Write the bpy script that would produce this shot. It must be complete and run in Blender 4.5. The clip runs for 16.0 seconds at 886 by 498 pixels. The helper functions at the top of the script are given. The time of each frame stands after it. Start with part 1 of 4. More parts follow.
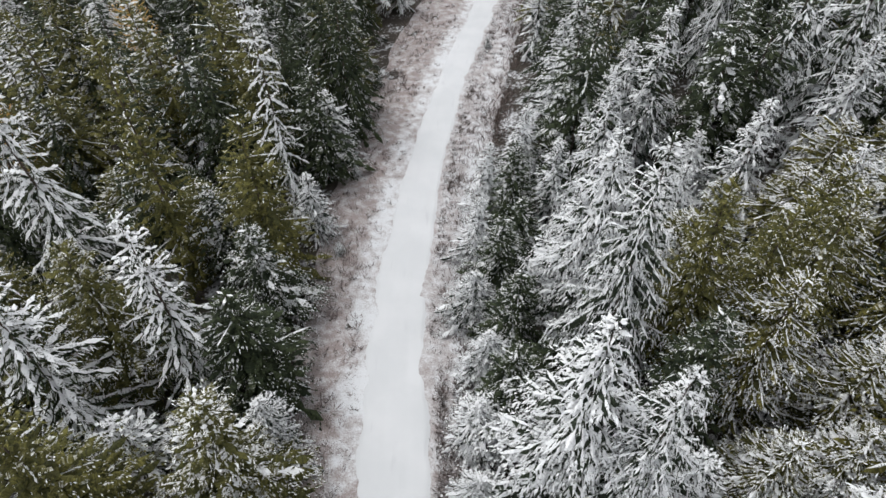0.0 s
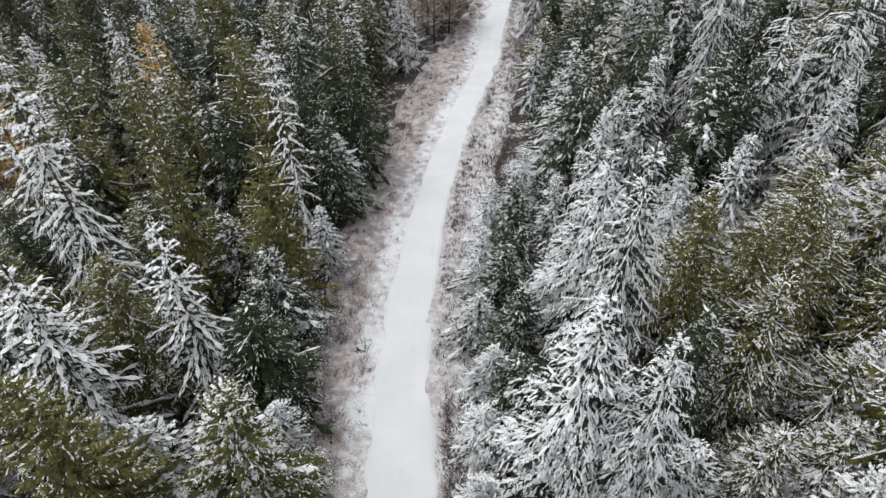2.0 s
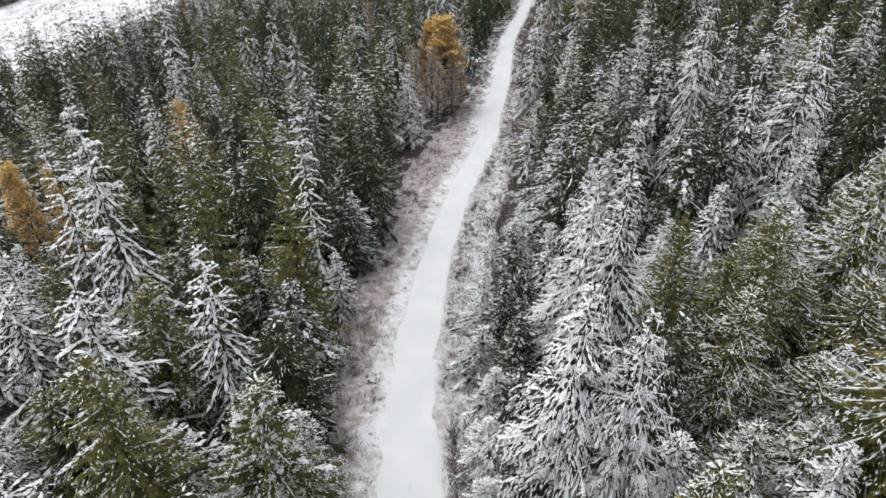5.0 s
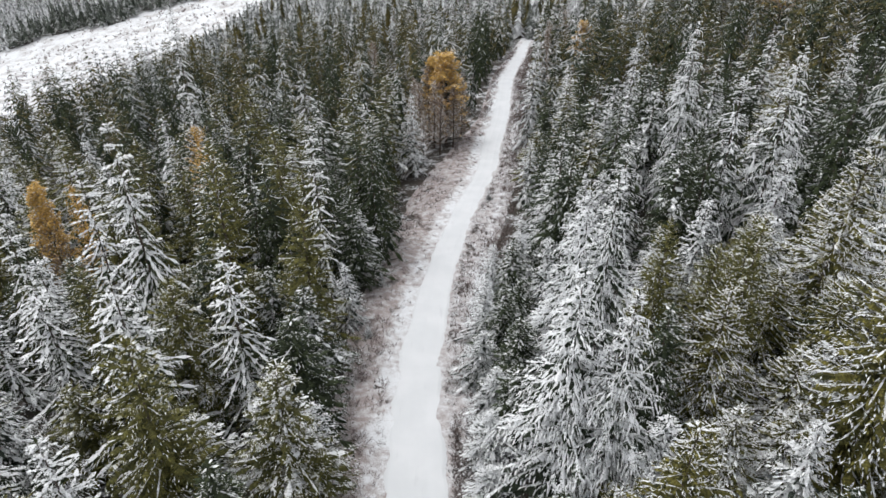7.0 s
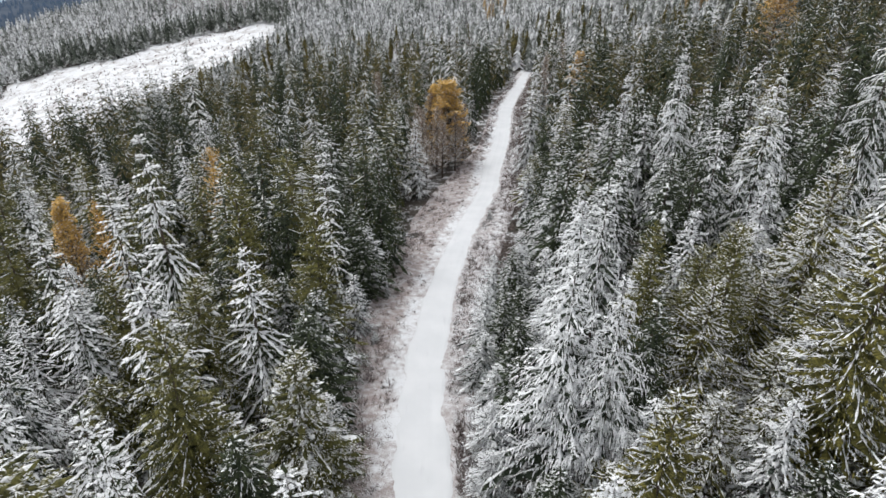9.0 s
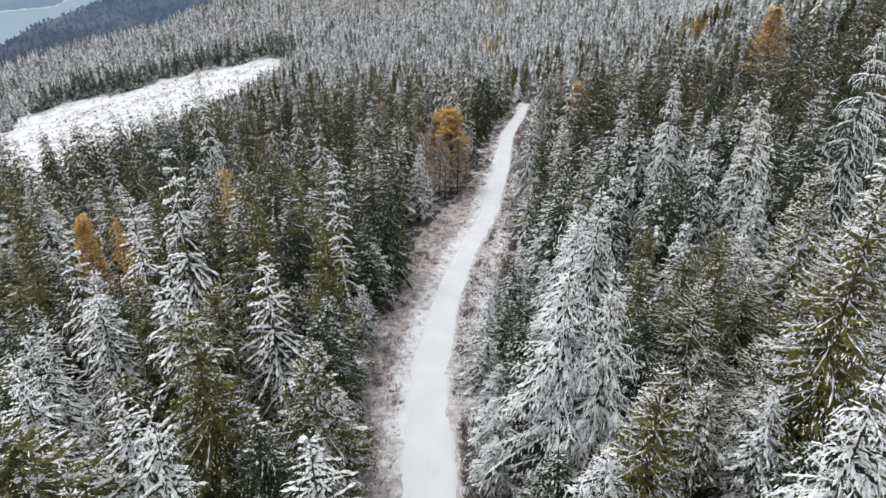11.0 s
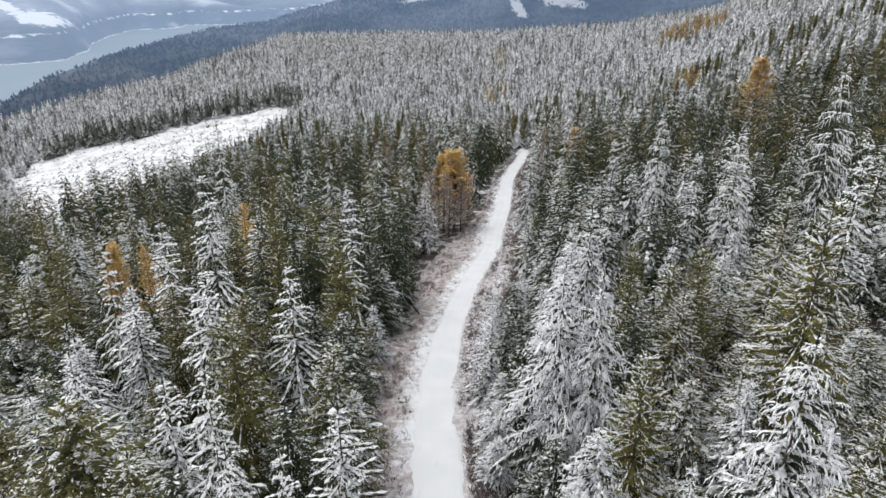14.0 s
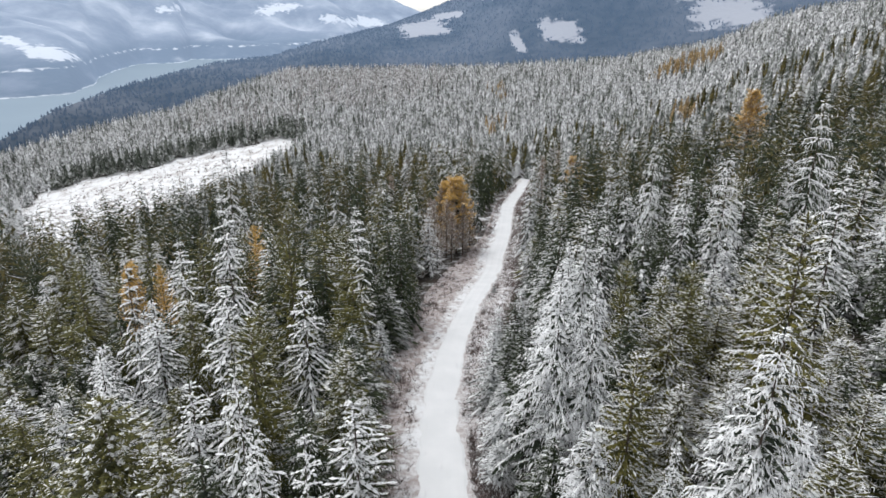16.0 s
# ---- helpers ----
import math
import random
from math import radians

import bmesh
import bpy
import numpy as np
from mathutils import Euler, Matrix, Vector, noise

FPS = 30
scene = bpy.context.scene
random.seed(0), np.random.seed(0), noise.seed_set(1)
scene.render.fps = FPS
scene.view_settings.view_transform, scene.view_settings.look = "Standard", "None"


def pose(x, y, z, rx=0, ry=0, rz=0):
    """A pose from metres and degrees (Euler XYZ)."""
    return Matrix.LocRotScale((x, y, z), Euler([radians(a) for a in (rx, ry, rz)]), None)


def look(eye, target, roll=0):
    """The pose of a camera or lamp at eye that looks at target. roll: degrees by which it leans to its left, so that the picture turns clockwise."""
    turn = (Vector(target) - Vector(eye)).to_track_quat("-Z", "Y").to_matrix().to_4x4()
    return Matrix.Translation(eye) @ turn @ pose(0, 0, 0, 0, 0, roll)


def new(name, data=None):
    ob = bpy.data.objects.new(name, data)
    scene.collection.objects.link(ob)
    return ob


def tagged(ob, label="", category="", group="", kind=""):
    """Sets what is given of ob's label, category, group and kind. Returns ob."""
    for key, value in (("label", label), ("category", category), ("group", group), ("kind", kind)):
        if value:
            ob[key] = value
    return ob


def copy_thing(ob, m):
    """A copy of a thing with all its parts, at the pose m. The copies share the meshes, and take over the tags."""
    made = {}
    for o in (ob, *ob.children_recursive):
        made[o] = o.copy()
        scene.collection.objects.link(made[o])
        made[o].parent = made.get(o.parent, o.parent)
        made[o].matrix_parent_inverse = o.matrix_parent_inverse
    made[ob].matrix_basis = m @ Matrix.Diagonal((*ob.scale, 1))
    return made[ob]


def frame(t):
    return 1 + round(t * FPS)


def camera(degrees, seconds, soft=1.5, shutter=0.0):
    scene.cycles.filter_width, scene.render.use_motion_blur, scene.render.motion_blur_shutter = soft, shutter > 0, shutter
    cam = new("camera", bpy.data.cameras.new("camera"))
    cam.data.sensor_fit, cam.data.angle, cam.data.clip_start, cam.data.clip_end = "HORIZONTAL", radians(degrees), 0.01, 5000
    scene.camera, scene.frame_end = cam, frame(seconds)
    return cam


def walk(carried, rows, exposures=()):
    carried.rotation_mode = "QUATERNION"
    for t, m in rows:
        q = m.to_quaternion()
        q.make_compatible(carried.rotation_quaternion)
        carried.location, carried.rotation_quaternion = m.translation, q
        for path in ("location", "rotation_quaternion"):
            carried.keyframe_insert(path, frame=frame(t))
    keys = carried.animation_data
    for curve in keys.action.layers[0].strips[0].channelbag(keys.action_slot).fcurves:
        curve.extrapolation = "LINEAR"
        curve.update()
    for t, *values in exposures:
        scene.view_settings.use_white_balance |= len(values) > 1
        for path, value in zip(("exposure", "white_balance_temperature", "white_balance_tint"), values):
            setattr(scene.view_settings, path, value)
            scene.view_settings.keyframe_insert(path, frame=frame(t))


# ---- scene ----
cam = camera(67.8, 16.0)
METRES, EYE, TILT, LEAN, TURN = 40.0, 47.0, -50.0, 0.0, 0.0
ROWS = [
    (0.0, 0.0, 0.0, 0.0, 0.0, 0.0, -0.0),
    (0.5, -0.0029, -0.0203, -0.0247, 0.01, 1.53, -0.03),
    (1.0, -0.006, -0.041, -0.0489, 0.01, 3.02, -0.06),
    (1.5, -0.0089, -0.0611, -0.0726, -0.01, 4.48, -0.07),
    (2.0, -0.0112, -0.0815, -0.0967, 0.02, 5.96, -0.07),
    (2.5, -0.0142, -0.1025, -0.1223, -0.01, 7.51, -0.08),
    (3.0, -0.0172, -0.1235, -0.1467, -0.03, 9.0, -0.1),
    (3.5, -0.0196, -0.1437, -0.1708, -0.05, 10.46, -0.11),
    (4.0, -0.0216, -0.1643, -0.1953, -0.05, 11.81, -0.13),
    (6.5, -0.0324, -0.2672, -0.3163, -0.03, 16.67, -0.24),
    (7.0, -0.0343, -0.2862, -0.3401, -0.03, 17.47, -0.25),
    (7.5, -0.0362, -0.306, -0.364, -0.02, 18.18, -0.26),
    (8.0, -0.0384, -0.3259, -0.3879, -0.01, 18.87, -0.28),
    (8.5, -0.0403, -0.3459, -0.4126, 0.0, 19.58, -0.29),
    (9.0, -0.043, -0.3659, -0.4363, -0.0, 20.26, -0.3),
    (11.5, -0.0555, -0.463, -0.558, 0.06, 23.82, -0.4),
    (12.0, -0.0582, -0.4821, -0.5817, 0.07, 24.53, -0.41),
    (12.5, -0.0608, -0.5011, -0.6052, 0.07, 25.23, -0.43),
    (13.0, -0.0632, -0.5196, -0.6282, 0.09, 25.91, -0.46),
    (13.5, -0.066, -0.5386, -0.6517, 0.1, 26.61, -0.48),
    (14.0, -0.0684, -0.5577, -0.6753, 0.11, 27.31, -0.48),
    (14.5, -0.0711, -0.5769, -0.6986, 0.11, 27.99, -0.51),
    (15.0, -0.0735, -0.596, -0.7218, 0.13, 28.67, -0.51),
    (15.5, -0.0763, -0.6155, -0.7455, 0.14, 29.36, -0.52),
    (16.0, -0.0786, -0.6346, -0.7686, 0.15, 30.05, -0.53),
]
walk(cam, [(t, pose(0, 0, EYE, TILT, LEAN, TURN) @ pose(METRES * x, METRES * y, METRES * z, 90 + pitch, roll, yaw)) for t, x, y, z, yaw, pitch, roll in ROWS],
     [(0.0, 0.52), (2.0, 0.57), (4.0, 0.62), (8.0, 0.64), (16.0, 0.65)])


# ---- light ----
world = bpy.data.worlds.new("overcast_sky")
scene.world = world
world.use_nodes = True
wn, wl = world.node_tree.nodes, world.node_tree.links
sky = wn.new("ShaderNodeTexSky")
sky.sky_type = "NISHITA"
sky.sun_disc = False
sky.sun_elevation, sky.sun_rotation = radians(65), radians(-49)
sky.air_density, sky.dust_density = 1.0, 1.0
grey = wn.new("ShaderNodeHueSaturation")
grey.inputs["Saturation"].default_value = 0.12
wl.new(sky.outputs[0], grey.inputs["Color"])
wl.new(grey.outputs[0], wn["Background"].inputs["Color"])
wn["Background"].inputs["Strength"].default_value = 0.17
sun_data = bpy.data.lights.new("sun", "SUN")
sun_data.energy, sun_data.angle, sun_data.color = 0.8, radians(25), (0.98, 0.99, 0.965)
sun = new("sun", sun_data)
sun.matrix_world = look((-35, 30, 100), (0, 0, 0))


# ---- materials ----
def nodes_of(name, rough=0.7):
    m = bpy.data.materials.new(name)
    m.use_nodes = True
    n, l = m.node_tree.nodes, m.node_tree.links
    b = n["Principled BSDF"]
    b.inputs["Roughness"].default_value = rough
    b.inputs["Specular IOR Level"].default_value = 0.2
    return m, n, l, b


def noise_node(n, l, scale, detail=3.0, stretch=None):
    src = n.new("ShaderNodeTexCoord").outputs["Object"]
    if stretch:
        mp = n.new("ShaderNodeMapping")
        mp.inputs["Scale"].default_value = stretch
        l.new(src, mp.inputs["Vector"])
        src = mp.outputs[0]
    t = n.new("ShaderNodeTexNoise")
    t.inputs["Scale"].default_value, t.inputs["Detail"].default_value = scale, detail
    l.new(src, t.inputs["Vector"])
    return t.outputs["Fac"]


def maths(n, l, op, a, b):
    m = n.new("ShaderNodeMath")
    m.operation = op
    for i, v in enumerate((a, b)):
        if isinstance(v, (int, float)):
            m.inputs[i].default_value = v
        else:
            l.new(v, m.inputs[i])
    return m.outputs[0]


def ramp(n, l, fac, lo, hi):
    m = n.new("ShaderNodeMapRange")
    m.interpolation_type = "SMOOTHSTEP"
    l.new(fac, m.inputs["Value"])
    m.inputs["From Min"].default_value, m.inputs["From Max"].default_value = lo, hi
    return m.outputs[0]


def blend(n, l, fac, a, b):
    m = n.new("ShaderNodeMix")
    m.data_type = "RGBA"
    if isinstance(fac, float):
        m.inputs["Factor"].default_value = fac
    else:
        l.new(fac, m.inputs["Factor"])
    for key, v in (("A", a), ("B", b)):
        socket = [s for s in m.inputs if s.name == key and s.type == "RGBA"][0]
        if isinstance(v, tuple):
            socket.default_value = (*v, 1)
        else:
            l.new(v, socket)
    return [s for s in m.outputs if s.type == "RGBA"][0]


def bump(n, l, b, fac, strength, distance):
    k = n.new("ShaderNodeBump")
    k.inputs["Strength"].default_value, k.inputs["Distance"].default_value = strength, distance
    l.new(fac, k.inputs["Height"])
    l.new(k.outputs[0], b.inputs["Normal"])


SNOW_COLOUR = (0.85, 0.855, 0.865)


def streaks(n, l, along, across):
    """Twigs and needles that run out from the limb."""
    tc = n.new("ShaderNodeTexCoord")
    mp = n.new("ShaderNodeMapping")
    mp.inputs["Scale"].default_value = (along, across, 1.0)
    t = n.new("ShaderNodeTexNoise")
    t.inputs["Scale"].default_value, t.inputs["Detail"].default_value = 1.0, 2.0
    l.new(tc.outputs["UV"], mp.inputs["Vector"])
    l.new(mp.outputs[0], t.inputs["Vector"])
    return t.outputs["Fac"]


def foliage(name, dark, light, frost, spread=0.25, grain=3.0, combed=False, soft=0.18, deep=0.64):
    """Needles of two tones, with rime and loose snow on what faces up."""
    m, n, l, b = nodes_of(name, 0.75)
    geo = n.new("ShaderNodeNewGeometry")
    info = n.new("ShaderNodeObjectInfo")
    tone = blend(n, l, geo.outputs["Random Per Island"], dark, light)
    fine = streaks(n, l, 11.0, 1.6) if combed else noise_node(n, l, grain * 2.2, 2.0)
    tone = blend(n, l, ramp(n, l, fine, 0.35, 0.7), blend(n, l, deep, tone, (0.004, 0.006, 0.004)), tone)
    sep = n.new("ShaderNodeSeparateXYZ")
    l.new(geo.outputs["Normal"], sep.inputs[0])
    patch = noise_node(n, l, grain, 3.0)
    if combed:
        patch = maths(n, l, "ADD", maths(n, l, "MULTIPLY", patch, 0.45), maths(n, l, "MULTIPLY", fine, 0.55))
    s = maths(n, l, "ADD", maths(n, l, "MULTIPLY", sep.outputs["Z"], 0.45), patch)
    s = maths(n, l, "ADD", s, maths(n, l, "MULTIPLY", maths(n, l, "SUBTRACT", info.outputs["Random"], 0.5), spread))
    s = maths(n, l, "ADD", s, maths(n, l, "MULTIPLY", maths(n, l, "SUBTRACT", geo.outputs["Random Per Island"], 0.5), 0.55 if combed else 0.3))
    k = ramp(n, l, s, 1.12 - frost, 1.12 + soft - frost)
    l.new(blend(n, l, k, tone, SNOW_COLOUR), b.inputs["Base Color"])
    bump(n, l, b, fine, 0.6, 0.08)
    return m


def snow_cover(name, tint=SNOW_COLOUR, under=(0.09, 0.10, 0.075)):
    """Loose snow on boughs, with needles and twigs showing through."""
    m, n, l, b = nodes_of(name, 0.6)
    f = noise_node(n, l, 1.6, 3.0)
    g = streaks(n, l, 12.0, 5.0)
    k = maths(n, l, "ADD", maths(n, l, "MULTIPLY", g, 0.6), maths(n, l, "MULTIPLY", f, 0.4))
    l.new(blend(n, l, ramp(n, l, k, 0.36, 0.47), under, blend(n, l, f, tuple(c * 0.94 for c in tint), tint)), b.inputs["Base Color"])
    bump(n, l, b, g, 0.5, 0.08)
    return m


def road_snow():
    m, n, l, b = nodes_of("packed_snow", 0.55)
    f = noise_node(n, l, 0.25, 4.0)
    g = noise_node(n, l, 1.2, 5.0, stretch=(1.0, 0.15, 1.0))
    c = blend(n, l, ramp(n, l, f, 0.3, 0.7), (0.62, 0.63, 0.645), (0.675, 0.68, 0.695))
    c = blend(n, l, ramp(n, l, g, 0.60, 0.8), c, (0.575, 0.58, 0.60))
    l.new(c, b.inputs["Base Color"])
    bump(n, l, b, g, 0.25, 0.05)
    return m


def litter_snow(name, litter, low, high, scale, banked=False):
    """Snow broken by patches of what lies under it."""
    m, n, l, b = nodes_of(name, 0.85)
    f = noise_node(n, l, scale, 5.0)
    g = noise_node(n, l, scale * 7, 4.0)
    tone = blend(n, l, g, tuple(c * 0.55 for c in litter), litter)
    k = maths(n, l, "ADD", maths(n, l, "MULTIPLY", f, 0.6), maths(n, l, "MULTIPLY", g, 0.4))
    if banked:
        at = n.new("ShaderNodeAttribute")
        at.attribute_name = "bank"
        k = maths(n, l, "ADD", k, maths(n, l, "MULTIPLY", at.outputs["Fac"], 0.20))
    k = ramp(n, l, k, low, high)
    l.new(blend(n, l, k, tone, (0.70, 0.71, 0.73)), b.inputs["Base Color"])
    bump(n, l, b, g, 0.5, 0.15)
    return m


def hillside(name, dark, light, snow, haze_glow, scale, low, high, shore=False):
    """Far wooded slopes under snow; blue air haze is painted in as emission."""
    m, n, l, b = nodes_of(name, 0.9)
    f = noise_node(n, l, scale, 6.0)
    g = noise_node(n, l, scale * 9, 4.0, stretch=(1.0, 1.0, 0.35))
    c = blend(n, l, ramp(n, l, f, 0.35, 0.68), dark, light)
    c = blend(n, l, ramp(n, l, g, 0.3, 0.75), c, blend(n, l, 0.07, c, snow))
    at = n.new("ShaderNodeAttribute")
    at.attribute_name = "cleared"
    k = maths(n, l, "ADD", at.outputs["Fac"], maths(n, l, "MULTIPLY", maths(n, l, "SUBTRACT", g, 0.5), 1.6))
    k = maths(n, l, "MAXIMUM", ramp(n, l, k, 0.35, 0.75), ramp(n, l, f, low, high))
    if shore:
        # the snowy beach round the lake and the level track cut above it
        geo, sep = n.new("ShaderNodeNewGeometry"), n.new("ShaderNodeSeparateXYZ")
        l.new(geo.outputs["Position"], sep.inputs[0])
        z = maths(n, l, "ADD", sep.outputs["Z"], maths(n, l, "MULTIPLY", g, 10.0))
        beach = ramp(n, l, z, -145.5, -148.5)
        track = maths(n, l, "MULTIPLY", ramp(n, l, z, -104.0, -102.0), ramp(n, l, z, -95.0, -98.0))
        track = maths(n, l, "MULTIPLY", track, ramp(n, l, g, 0.48, 0.66))
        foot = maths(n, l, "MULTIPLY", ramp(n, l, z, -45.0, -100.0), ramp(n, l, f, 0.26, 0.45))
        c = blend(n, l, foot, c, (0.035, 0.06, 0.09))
        k = maths(n, l, "MAXIMUM", k, maths(n, l, "MAXIMUM", beach, track))
    c = blend(n, l, k, c, snow)
    l.new(c, b.inputs["Base Color"])
    # air haze put into the emission, stronger with distance
    b.inputs["Emission Color"].default_value = (*haze_glow, 1)
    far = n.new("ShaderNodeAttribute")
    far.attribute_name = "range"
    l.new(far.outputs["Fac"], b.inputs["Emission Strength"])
    bump(n, l, b, g, 0.4, 6.0)
    return m


def bark(name, dark, light):
    m, n, l, b = nodes_of(name, 0.9)
    f = noise_node(n, l, 4.0, 5.0, stretch=(3.0, 3.0, 0.5))
    l.new(blend(n, l, f, dark, light), b.inputs["Base Color"])
    bump(n, l, b, f, 0.7, 0.05)
    return m


BARK = bark("conifer_bark", (0.035, 0.025, 0.02), (0.13, 0.10, 0.085))
FIR = foliage("fir_needles", (0.019, 0.029, 0.014), (0.080, 0.099, 0.043), 0.05, combed=True)
SPRUCE = foliage("spruce_needles", (0.026, 0.036, 0.022), (0.085, 0.105, 0.065), 0.26, combed=True)
PINE = foliage("pine_needles", (0.060, 0.062, 0.018), (0.235, 0.215, 0.058), 0.06, combed=True)
LADEN = foliage("green_pine_needles", (0.055, 0.056, 0.016), (0.25, 0.22, 0.054), 0.06, combed=True)
RIMED = foliage("rimed_needles", (0.030, 0.042, 0.032), (0.115, 0.13, 0.092), 0.40, combed=True)
LARCH = foliage("larch_needles", (0.47, 0.285, 0.085), (0.81, 0.52, 0.155), 0.05, combed=True, deep=0.25)
TWIG = foliage("bare_twigs", (0.22, 0.155, 0.115), (0.48, 0.37, 0.29), 0.3, deep=0.35)
BRUSH = foliage("brush_twigs", (0.18, 0.125, 0.11), (0.44, 0.355, 0.335), 0.34, grain=1.5)
WEED = foliage("dead_weeds", (0.11, 0.092, 0.086), (0.33, 0.285, 0.27), 0.34, grain=2.0)
# far woods: pale base tones paint in distance haze, frost adds the snow
WOODS = foliage("hazy_snowed_woods", (0.24, 0.243, 0.237), (0.345, 0.346, 0.342), 0.68, 0.0, 0.6, soft=0.5)
GREEN_WOODS = foliage("hazy_dusted_woods", (0.15, 0.166, 0.148), (0.24, 0.254, 0.212), 0.48, 0.0, 0.6, soft=0.5)
SNOW = snow_cover("branch_snow")
ROAD = road_snow()
VERGE = litter_snow("verge_snow", (0.42, 0.355, 0.34), 0.41, 0.76, 1.1, True)
VERGE_PALE = litter_snow("verge_rime", (0.50, 0.445, 0.435), 0.35, 0.71, 1.1, True)
FLOOR = litter_snow("forest_floor", (0.07, 0.058, 0.048), 0.49, 0.62, 0.35)
FIELD = litter_snow("field_snow", (0.52, 0.49, 0.48), 0.32, 0.57, 0.12)
# bluish base tones and emission of both stand in for distance haze
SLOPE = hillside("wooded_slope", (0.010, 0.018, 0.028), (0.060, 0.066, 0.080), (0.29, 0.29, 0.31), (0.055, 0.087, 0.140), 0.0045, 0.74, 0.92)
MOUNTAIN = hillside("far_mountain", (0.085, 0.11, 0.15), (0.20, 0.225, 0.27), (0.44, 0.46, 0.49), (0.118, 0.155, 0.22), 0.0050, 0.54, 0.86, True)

lake_material, ln, ll, lb = nodes_of("lake_water", 0.35)
lb.inputs["IOR"].default_value = 1.08
lf = noise_node(ln, ll, 0.004, 4.0)
ll.new(blend(ln, ll, lf, (0.14, 0.18, 0.215), (0.19, 0.23, 0.265)), lb.inputs["Base Color"])
# faint blue emission painted into the water to lighten it
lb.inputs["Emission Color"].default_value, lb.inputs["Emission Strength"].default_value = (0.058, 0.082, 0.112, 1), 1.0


# ---- mesh helpers ----
def raw_mesh(name, verts, tris, mats, index=None, smooth=False, uv=None):
    verts, tris = np.asarray(verts, np.float32), np.asarray(tris, np.int32)
    me = bpy.data.meshes.new(name)
    k = tris.shape[1]
    me.vertices.add(len(verts))
    me.vertices.foreach_set("co", verts.ravel())
    me.loops.add(tris.size)
    me.loops.foreach_set("vertex_index", tris.ravel())
    me.polygons.add(len(tris))
    me.polygons.foreach_set("loop_start", np.arange(0, tris.size, k, dtype=np.int32))
    for m in mats:
        me.materials.append(m)
    if index is not None:
        me.polygons.foreach_set("material_index", np.asarray(index, np.int32))
    me.polygons.foreach_set("use_smooth", np.full(len(tris), smooth))
    if uv is not None:
        layer = me.uv_layers.new(name="grain")
        layer.uv.foreach_set("vector", np.asarray(uv, np.float32)[tris.ravel()].ravel())
    me.update(calc_edges=True)
    me.validate()
    return me


def part(name, mesh, parent, label=""):
    ob = new(name, mesh)
    ob.parent = parent
    if label:
        ob["label"] = label
    return ob


def unit(v):
    return v / np.maximum(np.linalg.norm(v, axis=-1, keepdims=True), 1e-6)


RING3 = np.array([[1.0, 0.3], [-1.0, 0.3], [0.0, -0.9]])


def spindles(p, d, length, width, thick, ring):
    """Closed, pointed clumps: from p along d."""
    d = unit(d)
    side = unit(np.cross(d, np.array([0.0, 0.0, 1.0]) + 1e-4))
    up = np.cross(side, d)
    k, n = len(ring), len(p)
    mid = p + d * (length * 0.45)[:, None]
    rows = [p]
    for a, b in ring:
        rows.append(mid + side * (a * width)[:, None] + up * (b * thick)[:, None])
    rows.append(p + d * length[:, None])
    v = np.stack(rows, 1).reshape(-1, 3)
    t = []
    for i in range(k):
        j = (i + 1) % k
        t += [[0, 1 + j, 1 + i], [k + 1, 1 + i, 1 + j]]
    t = np.array(t)
    f = (t[None] + (np.arange(n) * (k + 2))[:, None, None]).reshape(-1, 3)
    return v, f


def spikes(p, d, length, width, thick):
    """Pointed sprays that widen to their foot, with a ridge along the top and a keel below."""
    d = unit(d)
    side = unit(np.cross(d, np.array([0.0, 0.0, 1.0]) + 1e-4))
    up = np.cross(side, d)
    n = len(p)
    foot = p + d * (length * 0.16)[:, None]
    v = np.stack([p + up * (thick * 0.2)[:, None], foot + side * width[:, None] - up * (thick * 0.5)[:, None],
                  foot - side * width[:, None] - up * (thick * 0.5)[:, None], foot + up * thick[:, None], p + d * length[:, None]], 1).reshape(-1, 3)
    t = np.array([[4, 1, 3], [4, 3, 2], [4, 2, 1], [0, 3, 1], [0, 2, 3]])
    f = (t[None] + (np.arange(n) * 5)[:, None, None]).reshape(-1, 3)
    return v, f


def twigs(p, d, length, width, thick):
    """Three-sided sprays, open at the foot, which the limb hides."""
    d = unit(d)
    side = unit(np.cross(d, np.array([0.0, 0.0, 1.0]) + 1e-4))
    up = np.cross(side, d)
    v = np.stack([p + side * width[:, None] - up * (thick * 0.5)[:, None], p - side * width[:, None] - up * (thick * 0.5)[:, None],
                  p + d * (length * 0.25)[:, None] + up * thick[:, None], p + d * length[:, None]], 1).reshape(-1, 3)
    t = np.array([[3, 0, 2], [3, 2, 1], [3, 1, 0]])
    f = (t[None] + (np.arange(len(p)) * 4)[:, None, None]).reshape(-1, 3)
    g = np.stack([np.zeros(len(p)), np.zeros(len(p)), length * 0.25, length], 1)
    home = np.random.default_rng(6).uniform(0, 90, len(p))
    return v, f, np.stack([home[:, None] + 0 * g, home[:, None] + g], -1).reshape(-1, 2)


def join(parts):
    """One mesh of several; where the grain of a piece is not given, it runs with its height."""
    vs, fs, gs, k = [], [], [], 0
    for v, f, *g in parts:
        vs.append(v)
        fs.append(f + k)
        gs.append(g[0] if g else np.stack([v[:, 2] + v[:, 0] * 0.7, v[:, 1]], 1))
        k += len(v)
    return np.concatenate(vs), np.concatenate(fs), np.concatenate(gs)


